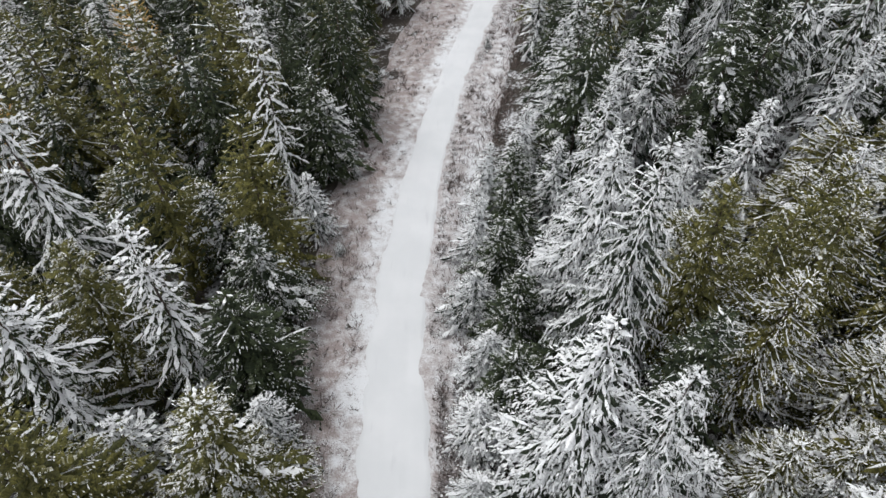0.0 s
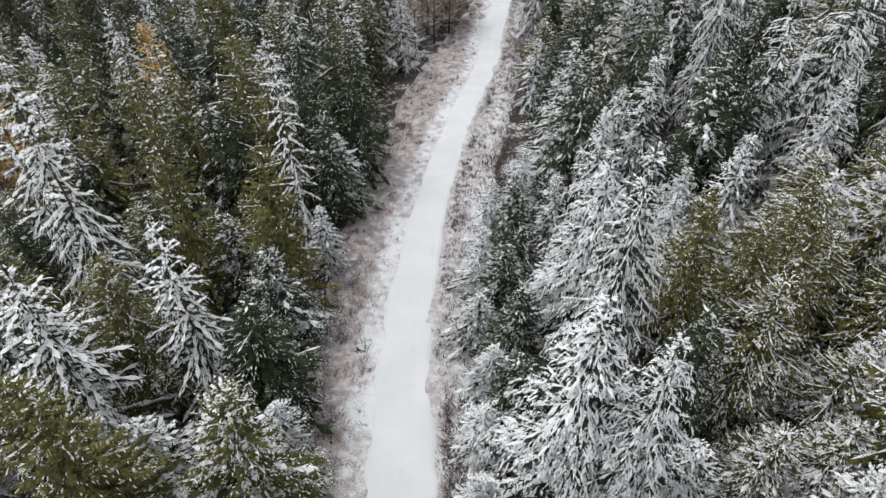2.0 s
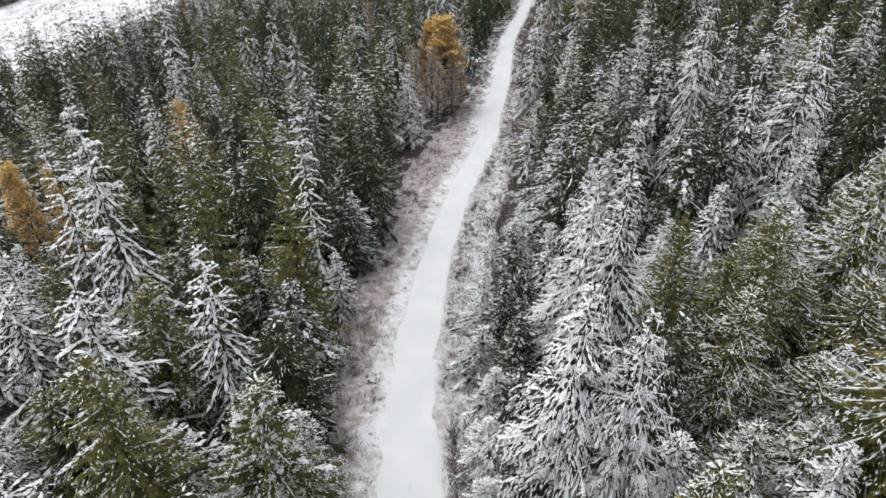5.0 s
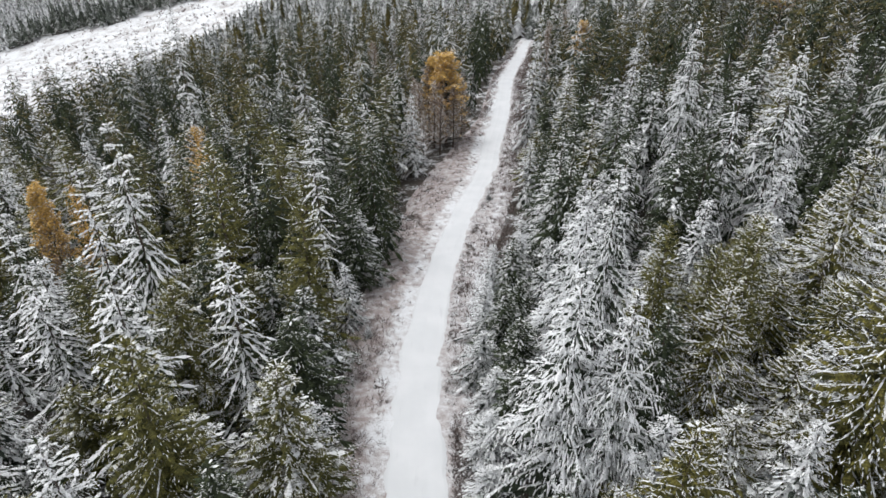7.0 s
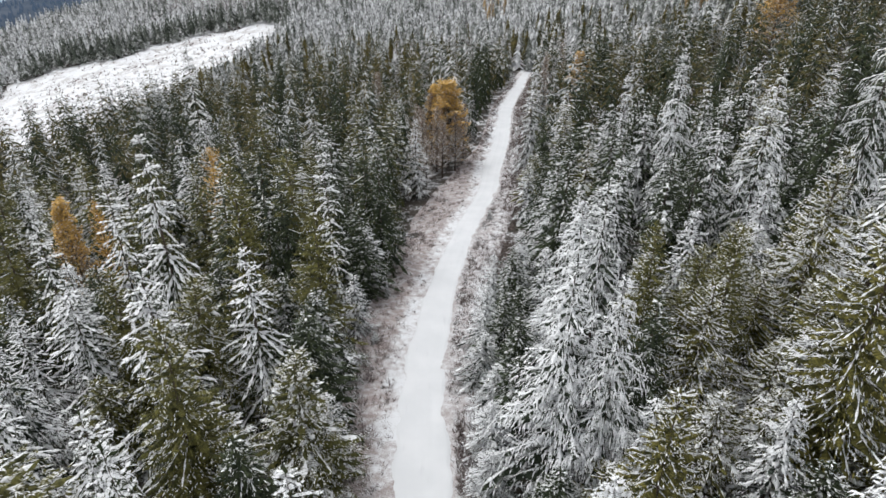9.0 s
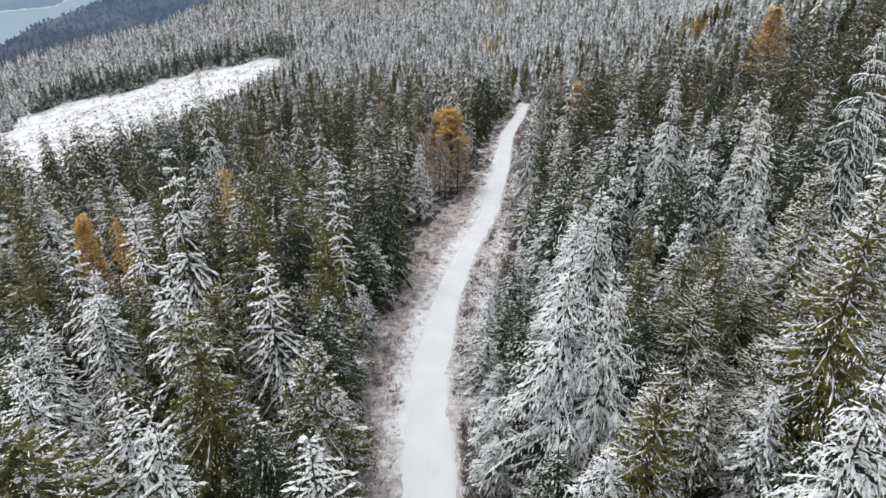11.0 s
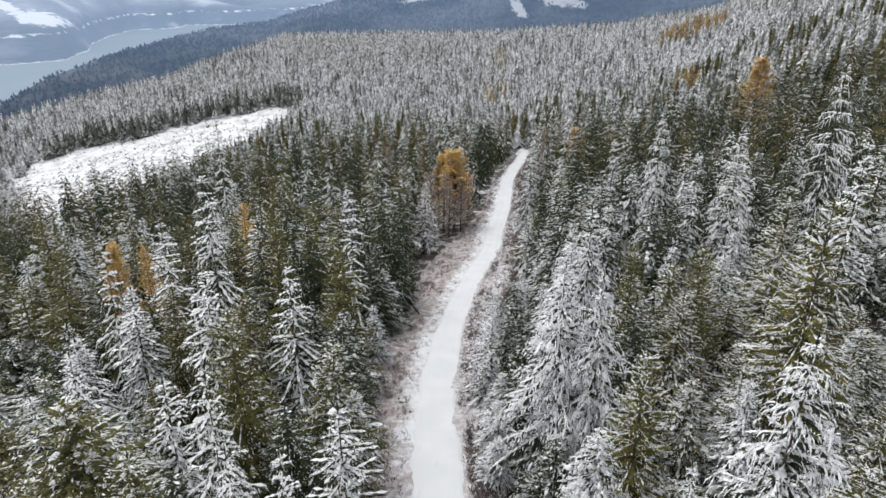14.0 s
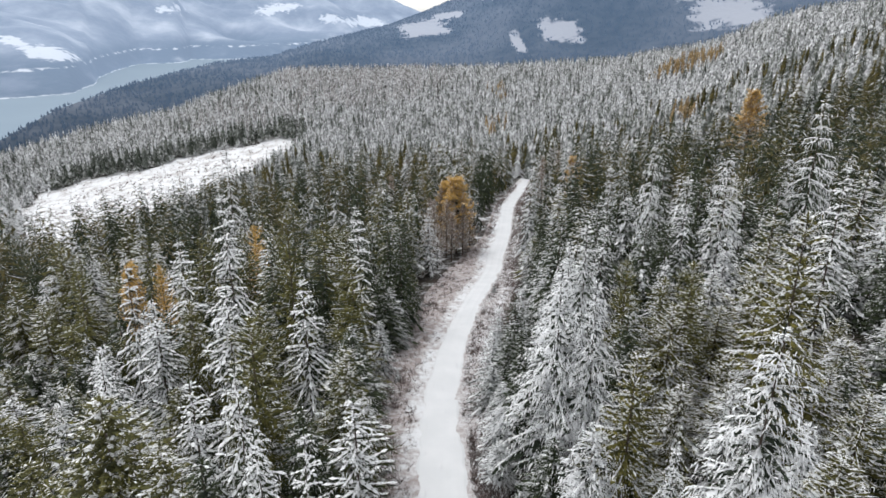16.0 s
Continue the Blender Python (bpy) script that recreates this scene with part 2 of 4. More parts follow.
def trunk_mesh(rng, height, radius, sides=7, rings=9):
    v, f = [], []
    bend = rng.normal(0, 0.06, 2)
    for i in range(rings):
        s = i / (rings - 1)
        r = radius * (1 - s) ** 0.9 + 0.015 + (radius * 0.5 * max(0, 0.06 - s) / 0.06)
        for j in range(sides):
            a = 2 * math.pi * j / sides
            v.append((bend[0] * math.sin(s * 3) + r * math.cos(a), bend[1] * math.sin(s * 4) + r * math.sin(a), -0.6 + s * (height + 0.6)))
    for i in range(rings - 1):
        for j in range(sides):
            a, b = i * sides + j, i * sides + (j + 1) % sides
            f += [(a, b, b + sides), (a, b + sides, a + sides)]
    return np.array(v), np.array(f)


# trees of 20 m: nominal and true radius, fall of the crown, foot of the crown, lift of limbs at the foot and the top, their droop,
# fall of a fan to its sides, half width of a fan, length, half width and sag of a spray, share of snowy sprays at the foot and the top,
# length and width of the snow against the spray, share of limbs with snow on their backs, share of limbs lost
KINDS = {
    "snow": dict(back=1.1, dense=1.6, under=0.42, free=0.15, r=3.3, R=5.2, p=0.80, low=0.04, e0=-0.30, e1=0.42, droop=0.46, hang=0.90, fan=0.34, fl=0.4, fw=0.037, sag=0.45, w0=0.84, w1=1.0, dash=1.0, load=1.3, ridge=1.0, mat=SPRUCE, gap=0.18),
    "open": dict(back=2.0, dense=1.6, under=0.34, free=0.08, r=3.4, R=4.9, p=0.72, low=0.10, e0=-0.25, e1=0.50, droop=0.46, hang=0.85, fan=0.18, fl=0.48, fw=0.035, sag=0.42, w0=0.4, w1=0.72, dash=1.0, load=1.1, ridge=1.0, mat=FIR, gap=0.16),
    "fir": dict(back=0.9, dense=1.2, under=0.46, free=0.4, r=2.5, R=4.0, p=0.66, low=0.04, e0=-0.45, e1=0.45, droop=0.38, hang=0.75, fan=0.31, fl=0.3, fw=0.05, sag=0.36, w0=0.43, w1=0.25, dash=0.8, load=0.54, ridge=0.05, mat=FIR, gap=0.0),
    "pine": dict(back=0.8, dense=1.3, under=0.42, free=0.4, r=2.9, R=4.4, p=0.60, low=0.05, e0=-0.28, e1=0.62, droop=0.27, hang=0.55, fan=0.31, fl=0.28, fw=0.05, sag=0.22, w0=0.38, w1=0.12, dash=0.75, load=0.6, ridge=0.08, mat=PINE, gap=0.0),
    "laden": dict(back=0.7, dense=1.35, under=0.4, free=0.25, r=2.9, R=4.5, p=0.60, low=0.05, e0=-0.20, e1=0.66, droop=0.28, hang=0.6, fan=0.30, fl=0.29, fw=0.047, sag=0.26, w0=0.76, w1=0.38, dash=0.85, load=0.72, ridge=0.75, mat=LADEN, gap=0.0),
    "rime": dict(back=1.0, dense=1.0, under=0.32, free=0.2, r=2.5, R=3.9, p=0.74, low=0.03, e0=-0.50, e1=0.42, droop=0.45, hang=0.85, fan=0.31, fl=0.40, fw=0.050, sag=0.45, w0=0.66, w1=0.7, dash=0.9, load=0.9, ridge=0.5, mat=RIMED, gap=0.0),
    "larch": dict(back=1.0, dense=1.0, under=0.3, free=0.6, r=2.4, R=4.0, p=0.50, low=0.14, e0=0.25, e1=0.9, droop=0.10, hang=0.3, fan=0.30, fl=0.40, fw=0.065, sag=0.1, w0=0.04, w1=0.02, dash=0.5, load=0.7, ridge=0.0, mat=LARCH, gap=0.0),
    "birch": dict(r=3.4, R=5.0, p=0.42, low=0.04, e0=0.28, e1=1.1, droop=0.02, mat=TWIG, gap=0.0),
    "bare": dict(r=2.4, R=3.2, p=0.4, low=0.2, e0=0.7, e1=1.1, droop=-0.05, mat=TWIG, gap=0.0),
}


def fingers(p, d, length, width, thick, sag):
    """Single sprays: pointed at the foot, widest beyond the middle, bent down at the tip."""
    d = unit(d)
    z = np.array([0.0, 0.0, 1.0])
    side = unit(np.cross(d, z + 1e-4))
    up = np.cross(side, d)
    mid = p + d * (length * 0.58)[:, None]
    v = np.stack([p, mid + side * width[:, None] - up * (thick * 0.3)[:, None], mid - side * width[:, None] - up * (thick * 0.3)[:, None],
                  mid + up * thick[:, None], p + d * length[:, None] - z * (sag * length)[:, None]], 1).reshape(-1, 3)
    t = np.array([[0, 1, 3], [0, 3, 2], [4, 3, 1], [4, 2, 3]])
    f = (t[None] + (np.arange(len(p)) * 5)[:, None, None]).reshape(-1, 3)
    o = np.zeros(len(p))
    along = np.stack([o, length * 0.58, length * 0.58, length * 0.58, length], 1)
    aside = np.stack([o, width, -width, o, o], 1)
    home = np.random.default_rng(6).uniform(0, 90, len(p))[:, None]
    return v, f, np.stack([home + along, home + aside], -1).reshape(-1, 2)


def bare_crown(kind, rng, nb, seg, lb, at, way, across):
    """Upright leafless limbs and twigs; a birch keeps some leaves."""
    up = np.array([0, 0, 1.0])
    every = np.arange(nb)
    P, D, L = [at(every, np.full(nb, 0.03))], [way(every, np.full(nb, 0.2))], [lb]
    for s in np.linspace(0.15, 0.85, 2 * seg):
        turn = rng.uniform(-0.9, 0.9, nb)
        P.append(at(every, np.full(nb, s))), D.append(way(every, np.full(nb, s)) + across * turn[:, None] + up * 0.2), L.append(lb * 0.5 * (1.1 - s) + 0.1)
    P, D, L = np.concatenate(P), np.concatenate(D), np.concatenate(L)
    w = (0.034 if kind == "birch" else 0.020) + 0.034 * L / L.max()
    if kind == "birch":
        # the last leaves, thick in the top and thin below
        who = rng.integers(0, len(P), 6800)
        leaf = P[who] + unit(D[who]) * (L[who] * rng.uniform(0.2, 1.0, 6800))[:, None] + rng.normal(0, 0.15, (6800, 3))
        leaf = leaf[leaf[:, 2] > rng.triangular(2, 12, 18.5, 6800)]
        n = len(leaf)
        size = rng.uniform(0.22, 0.5, n)
        return join([spikes(P, D, L, w, w)]), join([fingers(leaf, rng.normal(0, 1, (n, 3)) * [1, 1, 0.4], size, size * 0.36, size * 0.15, 0.2 + 0 * size)])
    return join([spikes(P, D, L, w, w)]), join([spikes(P[::4] + up * 0.04, D[::4], L[::4] * 0.6, w[::4], w[::4])])


def conifer_arrays(kind, rng, levels, per, area, grow, snow=1.0, height=20.0):
    """Limbs in loose whorls; each carries a drooping fan of sprays, with snow lying on a share of them."""
    q = KINDS[kind]
    nb = levels * per
    f = np.repeat(q["low"] + (0.975 - q["low"]) * ((np.arange(levels) + rng.uniform(-0.3, 0.3, levels)) / (levels - 0.5)).clip(0, 1) ** 0.82, per)
    f = (f + rng.normal(0, 0.007, nb)).clip(0.02, 0.985)
    az = np.tile(np.arange(per) * 2 * np.pi / per, levels) + np.repeat(rng.uniform(0, 6.28, levels), per) + rng.normal(0, 0.24, nb)
    lb = q["R"] * (1 - f) ** q["p"] * np.repeat(rng.uniform(0.84, 1.1, levels), per) * rng.uniform(0.72, 1.14, nb) + 0.22
    lb = lb * (1 + 0.14 * np.sin(az * 2 + 5 * f) + 0.10 * np.sin(az + 2 + 9 * f))
    keep = rng.random(nb) > q["gap"]
    f, az, lb = f[keep], az[keep], lb[keep]
    nb = len(f)
    e = q["e0"] + (q["e1"] - q["e0"]) * f ** 1.6 + rng.normal(0, 0.09, nb) - (0.0 if kind in ("bare", "birch") else 0.35 if area > 0.5 else 0.18 if area > 0.2 else 0.0)
    swing = rng.normal(0, 0.10, nb)
    out = np.stack([np.cos(az), np.sin(az), 0 * az], 1)
    across = np.stack([-np.sin(az), np.cos(az), 0 * az], 1)
    up = np.array([0, 0, 1.0])
    droop = q["droop"] * rng.uniform(0.7, 1.3, nb)

    def at(i, s):
        return out[i] * (lb[i] * s * np.cos(e[i]))[:, None] + across[i] * (lb[i] * swing[i] * s ** 2)[:, None] + up * (f[i] * height + lb[i] * (s * np.sin(e[i]) - droop[i] * s ** 2 + 0.15 * s ** 4))[:, None]

    def way(i, s):
        return unit(out[i] * np.cos(e[i])[:, None] + up * (np.sin(e[i]) - 2 * droop[i] * s + 0.6 * s ** 3)[:, None])

    if kind in ("bare", "birch"):
        return bare_crown(kind, rng, nb, 8 if kind == "birch" else 4 if area < 0.2 else 3, lb, at, way, across)
    every = np.arange(nb)
    green, white = [], []
    # side twigs at even steps along each limb, and the sprays along them
    count = np.clip(np.round(lb ** 2 * 0.85 * q["dense"] * q["fan"] / area * (0.4 + 0.6 * ((f - 0.04) / 0.3).clip(0, 1))), 3, 110).astype(int)
    i = np.repeat(every, count)
    n = len(i)
    free = q["free"]
    steps = np.maximum(np.round(lb[i] / (0.30 * grow)), 2)
    s = 0.02 + 0.98 * rng.random(n) ** 0.8
    s = (1 - free) * (np.floor(s * steps) + 0.5) / steps + free * s
    side = np.where(rng.random(n) < 0.5, -1.0, 1.0)
    reach = 1.1 * q["fan"] * lb[i] * 2 * np.sqrt(s * (1.04 - s)) + 0.12
    r = rng.random(n) ** 0.8
    lean = rng.normal(0, 0.10 + 0.35 * free, n)
    twig = unit(way(i, s) * 0.72 + across[i] * (side * (1.0 + lean))[:, None] - up * (0.35 * q["hang"]))
    p = at(i, s) + twig * (r * reach)[:, None] - up * (0.45 * q["hang"] * r ** 2 * reach + rng.uniform(0.0, 0.10, n))[:, None]
    d = twig + way(i, s) * rng.normal(0.25, 0.45, n)[:, None] - across[i] * (side * rng.uniform(0, 0.5, n))[:, None] - up * (0.7 * q["hang"] * r + rng.normal(0, 0.14, n))[:, None]
    length = np.minimum(q["fl"] * grow * rng.uniform(0.6, 1.4, n), 0.2 + 0.4 * lb[i])
    width = q["fw"] * grow * rng.uniform(0.7, 1.3, n) * np.minimum(1, 0.5 + 0.3 * lb[i])
    sag = q["sag"] * rng.uniform(0.3, 1.6, n)
    p = p - unit(d) * (0.4 * length)[:, None]
    share = snow * (q["w0"] + (q["w1"] - q["w0"]) * f[i]) * (0.55 + 0.6 * s) + rng.normal(0, 0.26, nb)[i]
    snowy = rng.random(n) < share
    bare = ~snowy if q["w0"] > 0.7 else rng.random(n) < 0.86
    green.append(fingers(p[bare], d[bare], length[bare], width[bare], width[bare] * 0.5, sag[bare]))
    m = snowy
    run, w = length[m] * q["dash"] * grow ** -0.25 * rng.uniform(0.75, 1.15, m.sum()), width[m] * q["load"] * grow ** -0.35 * rng.uniform(0.8, 1.2, m.sum())
    start = p[m] + unit(d[m]) * (length[m] * (1 - q["dash"]) * 0.7)[:, None] + up * (0.03 + 0.5 * w)[:, None]
    white.append(fingers(start, d[m], run, w, w * 0.75, sag[m]))
    # the limbs themselves, under the fans, and the snow along their backs
    bits = 3 if area < 0.25 else 2 if area < 0.5 else 1
    backs = rng.random(nb) < q["ridge"]
    for k in range(bits):
        s0, s1 = np.full(nb, 0.02 + 0.94 * k / bits), np.full(nb, 0.02 + 0.94 * (k + 1.2) / bits).clip(0, 1)
        a, b = at(every, s0), at(every, s1)
        run, w = np.linalg.norm(b - a, axis=1), q["fan"] * lb * q["under"] * (1.0 - 0.22 * k)
        green.append(fingers(a - up * (0.10 + 0.05 * lb)[:, None], b - a, run * 1.05, w, w * 0.4, np.full(nb, 0.05)))
        w = ((0.045 + 0.013 * lb) * grow ** 0.6 * q["back"])[backs]
        white.append(fingers(a[backs] + up * 0.06, (b - a)[backs], run[backs] * 1.05, w, w * 0.8, np.full(backs.sum(), 0.03)))
    tip = np.array([[0, 0, height * 0.955]])
    green.append(spindles(tip, np.array([[0.04, 0.02, 1.0]]), np.array([height * 0.05]), np.array([0.10]), np.array([0.10]), RING3))
    # the youngest shoots round the leader
    shoots = 14 if area < 0.5 else 4
    a = rng.uniform(0, 6.28, shoots)
    z = height * rng.uniform(0.945, 0.995, shoots)
    p, d = np.stack([0 * a, 0 * a, z], 1), np.stack([np.cos(a), np.sin(a), 0.25 + 0 * a], 1)
    run = 0.15 + 0.6 * (height - z)
    green.append(fingers(p, d, run, run * 0.14, run * 0.1, 0 * a + 0.1))
    m = rng.random(shoots) < q["w1"]
    white.append(fingers(p[m] + up * 0.03, d[m], run[m], run[m] * 0.16, run[m] * 0.12, 0 * a[m] + 0.1))
    return join(green), join(white)


def make_tree(name, kind, seed, levels, per, area, grow, snow):
    rng = np.random.default_rng(seed)
    green, white = conifer_arrays(kind, rng, levels, per, area, grow, snow)
    base = new(name)
    part("trunk", raw_mesh("trunk", *trunk_mesh(rng, 19.4, 0.16 if kind not in ("bare", "birch") else 0.13), [BARK]), base)
    part("crown", raw_mesh("crown", *green[:2], [KINDS[kind]["mat"]], uv=green[2]), base)
    if len(white[0]):
        cover = ("leaves", LARCH, "last golden leaves in the top") if kind == "birch" else ("snow", SNOW, "loose white snow on the boughs")
        tagged(part(cover[0], raw_mesh(cover[0], *white[:2], [cover[1]], smooth=True, uv=white[2]), base, cover[2]), kind="stuff")
    return base


# ---- the lie of the land ----
def smooth(a, b, x):
    t = np.clip((x - a) / (b - a), 0, 1)
    return t * t * (3 - 2 * t)


ROAD_Y = (-60, 0, 16, 25, 31, 37, 43, 50, 60, 74, 85, 91, 100, 116, 138, 180, 230, 270, 330)
ROAD_X = (-2.9, -3.2, -3.5, -3.75, -4.0, -3.85, -3.3, -2.7, -1.4, 1.1, 3.5, 5.0, 7.2, 9.0, 12.6, 17.6, 27.0, 33.5, 46.0)
BELT_L = (-6.2, -6.5, -8.0, -8.4, -7.4, -7.4, -8.6, -9.0, -8.0, -9.5, -10.5, -10.5, -10.6, -7.4, -4.6, -4.0, -3.4, -3.2, -3.2)
BELT_R = (4.6, 4.8, 5.7, 6.1, 6.4, 6.4, 6.4, 6.4, 6.4, 6.5, 6.4, 6.0, 5.2, 4.6, 4.0, 3.6, 3.2, 3.0, 3.0)
RIDGE_A = (-1.3, -0.68, -0.41, -0.235, 0.05, 0.244, 0.38, 0.45, 0.5, 0.65, 1.3)
RIDGE_D = (560, 600, 700, 850, 900, 860, 760, 690, 650, 560, 500)
RIDGE_Z = (-125, -86, -62, -33, -32, -19, 6, 30, 40, 52, 75)
CREST_A = (-1.3, -0.687, -0.591, -0.474, -0.344, -0.26, -0.192, -0.085, -0.028, 0.004, 0.157, 0.306, 0.592, 1.3)
CREST_S = (-0.30, -0.192, -0.144, -0.106, -0.075, -0.065, -0.045, -0.021, -0.0005, 0.0132, 0.122, 0.156, 0.15, 0.12)
SECOND_A = (-1.3, -0.687, -0.591, -0.474, -0.26, 0.0, 1.3)
SECOND_D = (760, 950, 1150, 1400, 1800, 2400, 2400)
SHORE_A = (-1.3, -0.673, -0.612, -0.561, -0.542, -0.526, -0.520, -0.491, -0.456, -0.389, -0.380, -0.302, -0.126, 1.3)
SHORE_S = (-0.150, -0.1305, -0.126, -0.1217, -0.1133, -0.1083, -0.0985, -0.087, -0.0775, -0.0752, -0.0704, -0.070, -0.058, -0.058)
PEAK_A = (-1.3, -0.61, -0.155, -0.075, -0.044, 0.004, 1.3)
PEAK_S = (0.17, 0.155, 0.05, 0.012, -0.004, -0.010, -0.010)
LAKE_Z, EYE_Z = -153.0, 46.7


def wave(x, y, scale, seed):
    """Smooth irregular waves, about -1 to 1."""
    r = np.random.default_rng(seed)
    v = 0
    for i in range(5):
        a, k, ph = r.uniform(0, 6.28), r.uniform(0.6, 1.7), r.uniform(0, 6.28)
        v = v + np.sin((x * np.cos(a) + y * np.sin(a)) / scale * k * 6.28 + ph + 0.8 * np.sin((x - y) / scale * 2.1 + ph))
    return v / 3.2


COURSE_Y = np.arange(-90.0, 360.0, 0.5)


def along(y, table, ease=25):
    """A value given at ROAD_Y, eased along the road."""
    v = np.interp(COURSE_Y, ROAD_Y, table)
    k = np.hanning(ease)
    v = np.convolve(np.pad(v, ease // 2, mode="edge"), k / k.sum(), mode="valid")
    return np.interp(y, COURSE_Y, v)


def road_at(y):
    return along(y, ROAD_X)


def land(x, y):
    x, y = np.asarray(x, float), np.asarray(y, float)
    d = np.maximum(y + 40.0, 1.0)
    a = np.clip((x + 3.0) / np.maximum(d, 25.0), -1.3, 1.3)
    off = x - road_at(np.clip(y, -60, 330))
    across = 0.13 * np.sign(off) * np.maximum(np.abs(off) - 6.0, 0) + np.where(off > 0, 0.0004 * np.minimum(off, 140) ** 2 * smooth(40, 140, d), 0)
    near = -0.118 * (y - 19.0) + across
    dr, zr = np.interp(a, RIDGE_A, RIDGE_D), np.interp(a, RIDGE_A, RIDGE_Z)
    w = smooth(200, dr, d)
    z = near * (1 - w) + zr * w
    z = z + 2.5 * wave(x, y, 190, 3) * smooth(120, 300, d) + 0.5 * wave(x, y, 30, 4) * smooth(6, 14, np.abs(off))
    # beyond the ridge: a second slope, the lake's bed, the far side of the valley
    d1 = np.interp(a, SECOND_A, SECOND_D)
    zc = EYE_Z + np.interp(a, CREST_A, CREST_S) * d1
    mid = dr + (d1 - dr) * 0.4
    zm = np.minimum(zr - 40, zc - 30)
    left = smooth(0.05, -0.06, a)
    bed = np.where(left > 0.5, LAKE_Z - 12, zc - 60)
    ds = (LAKE_Z - EYE_Z) / np.interp(a, SHORE_A, SHORE_S)
    ds = np.maximum(ds, d1 * 1.12 + 40)
    ps = EYE_Z + np.interp(a, PEAK_A, PEAK_S) * 4600
    z = np.where(d > dr, zr + (zm - zr) * smooth(dr, mid, d), z)
    z = np.where(d > mid, zm + (zc - zm) * smooth(mid, d1, d), z)
    rough = 9 * wave(x, y, 260, 7) + 5 * wave(x, y, 90, 8)
    z = np.where((d > mid) & (d < d1), z + 0.35 * rough * smooth(d1, d1 * 0.8, d), z)
    z = np.where(d > d1, zc + (bed - zc) * smooth(d1, d1 * 1.10, d), z)
    t = np.clip((d - ds) / np.maximum(4600 - ds, 50), 0, 1)
    far = LAKE_Z - 2 + 30 * smooth(0, 0.10, t) + (ps - LAKE_Z - 30) * t ** 1.25 + (70 * wave(x, y, 900, 11) + 35 * wave(x, y, 330, 12)) * smooth(0.05, 0.35, t) * smooth(1.0, 0.8, t)
    z = np.where((d > ds) & (left > 0.5), far, z)
    return z


CLEARING = [(-0.69, 275), (-0.66, 248), (-0.59, 255), (-0.50, 275), (-0.455, 345), (-0.38, 385), (-0.30, 425), (-0.26, 460), (-0.225, 520), (-0.244, 549), (-0.323, 536), (-0.386, 526), (-0.468, 511), (-0.569, 497), (-0.651, 478), (-0.685, 430)]


def in_clearing(x, y):
    """Whether a place lies on the open field below the road."""
    d = y + 40.0 + 7 * wave(x, y, 60, 95)
    a = (x + 3.0) / np.maximum(d, 25.0) + 0.008 * wave(x, y, 45, 96)
    inside = np.zeros(np.shape(a), bool)
    n = len(CLEARING)
    for i in range(n):
        (a0, d0), (a1, d1) = CLEARING[i], CLEARING[(i + 1) % n]
        hit = ((d0 > d) != (d1 > d)) & (a < (a1 - a0) * (d - d0) / (d1 - d0 + 1e-9) + a0)
        inside ^= hit
    return inside


FELLED = (  # bearing, climb, their half sizes, and the slant
    (-0.035, -0.026, 0.030, 0.011, 0.5), (0.0, -0.008, 0.020, 0.004, 0.5), (0.160, -0.028, 0.028, 0.013, -0.2), (0.40, -0.004, 0.052, 0.016, 0.1),
    (0.10, -0.045, 0.008, 0.012, 0.0), (0.05, 0.018, 0.018, 0.004, 0.2), (0.38, 0.022, 0.07, 0.004, 0.0),
    (-0.585, -0.062, 0.034, 0.008, -0.25), (-0.635, -0.045, 0.02, 0.005, -0.4), (-0.245, 0.0, 0.03, 0.004, 0.5), (-0.17, -0.012, 0.015, 0.004, 0), (-0.12, -0.017, 0.025, 0.005, 0.1), (-0.40, 0.0, 0.018, 0.004, 0.2))


def felled(x, y, z):
    """How far a place on the far slopes lies within a felled patch."""
    out = np.zeros(x.shape)
    D = np.maximum(y + 40, 1)
    A, S = (x + 3) / D, (z - EYE_Z) / D
    for a0, s0, wa, ws, tilt in FELLED:
        ds = S - s0 - tilt * 0.35 * (A - a0) + 0.22 * ws * wave(A * 900, S * 2600, 42, 77)
        da = A - a0 + 0.5 * ds + 0.16 * wa * wave(S * 3000, A * 500, 50, 78)
        out = np.maximum(out, np.where(D > 1000, np.clip(1.6 - np.maximum(np.abs(da) / wa, np.abs(ds) / ws), 0, 1), 0))
    return out


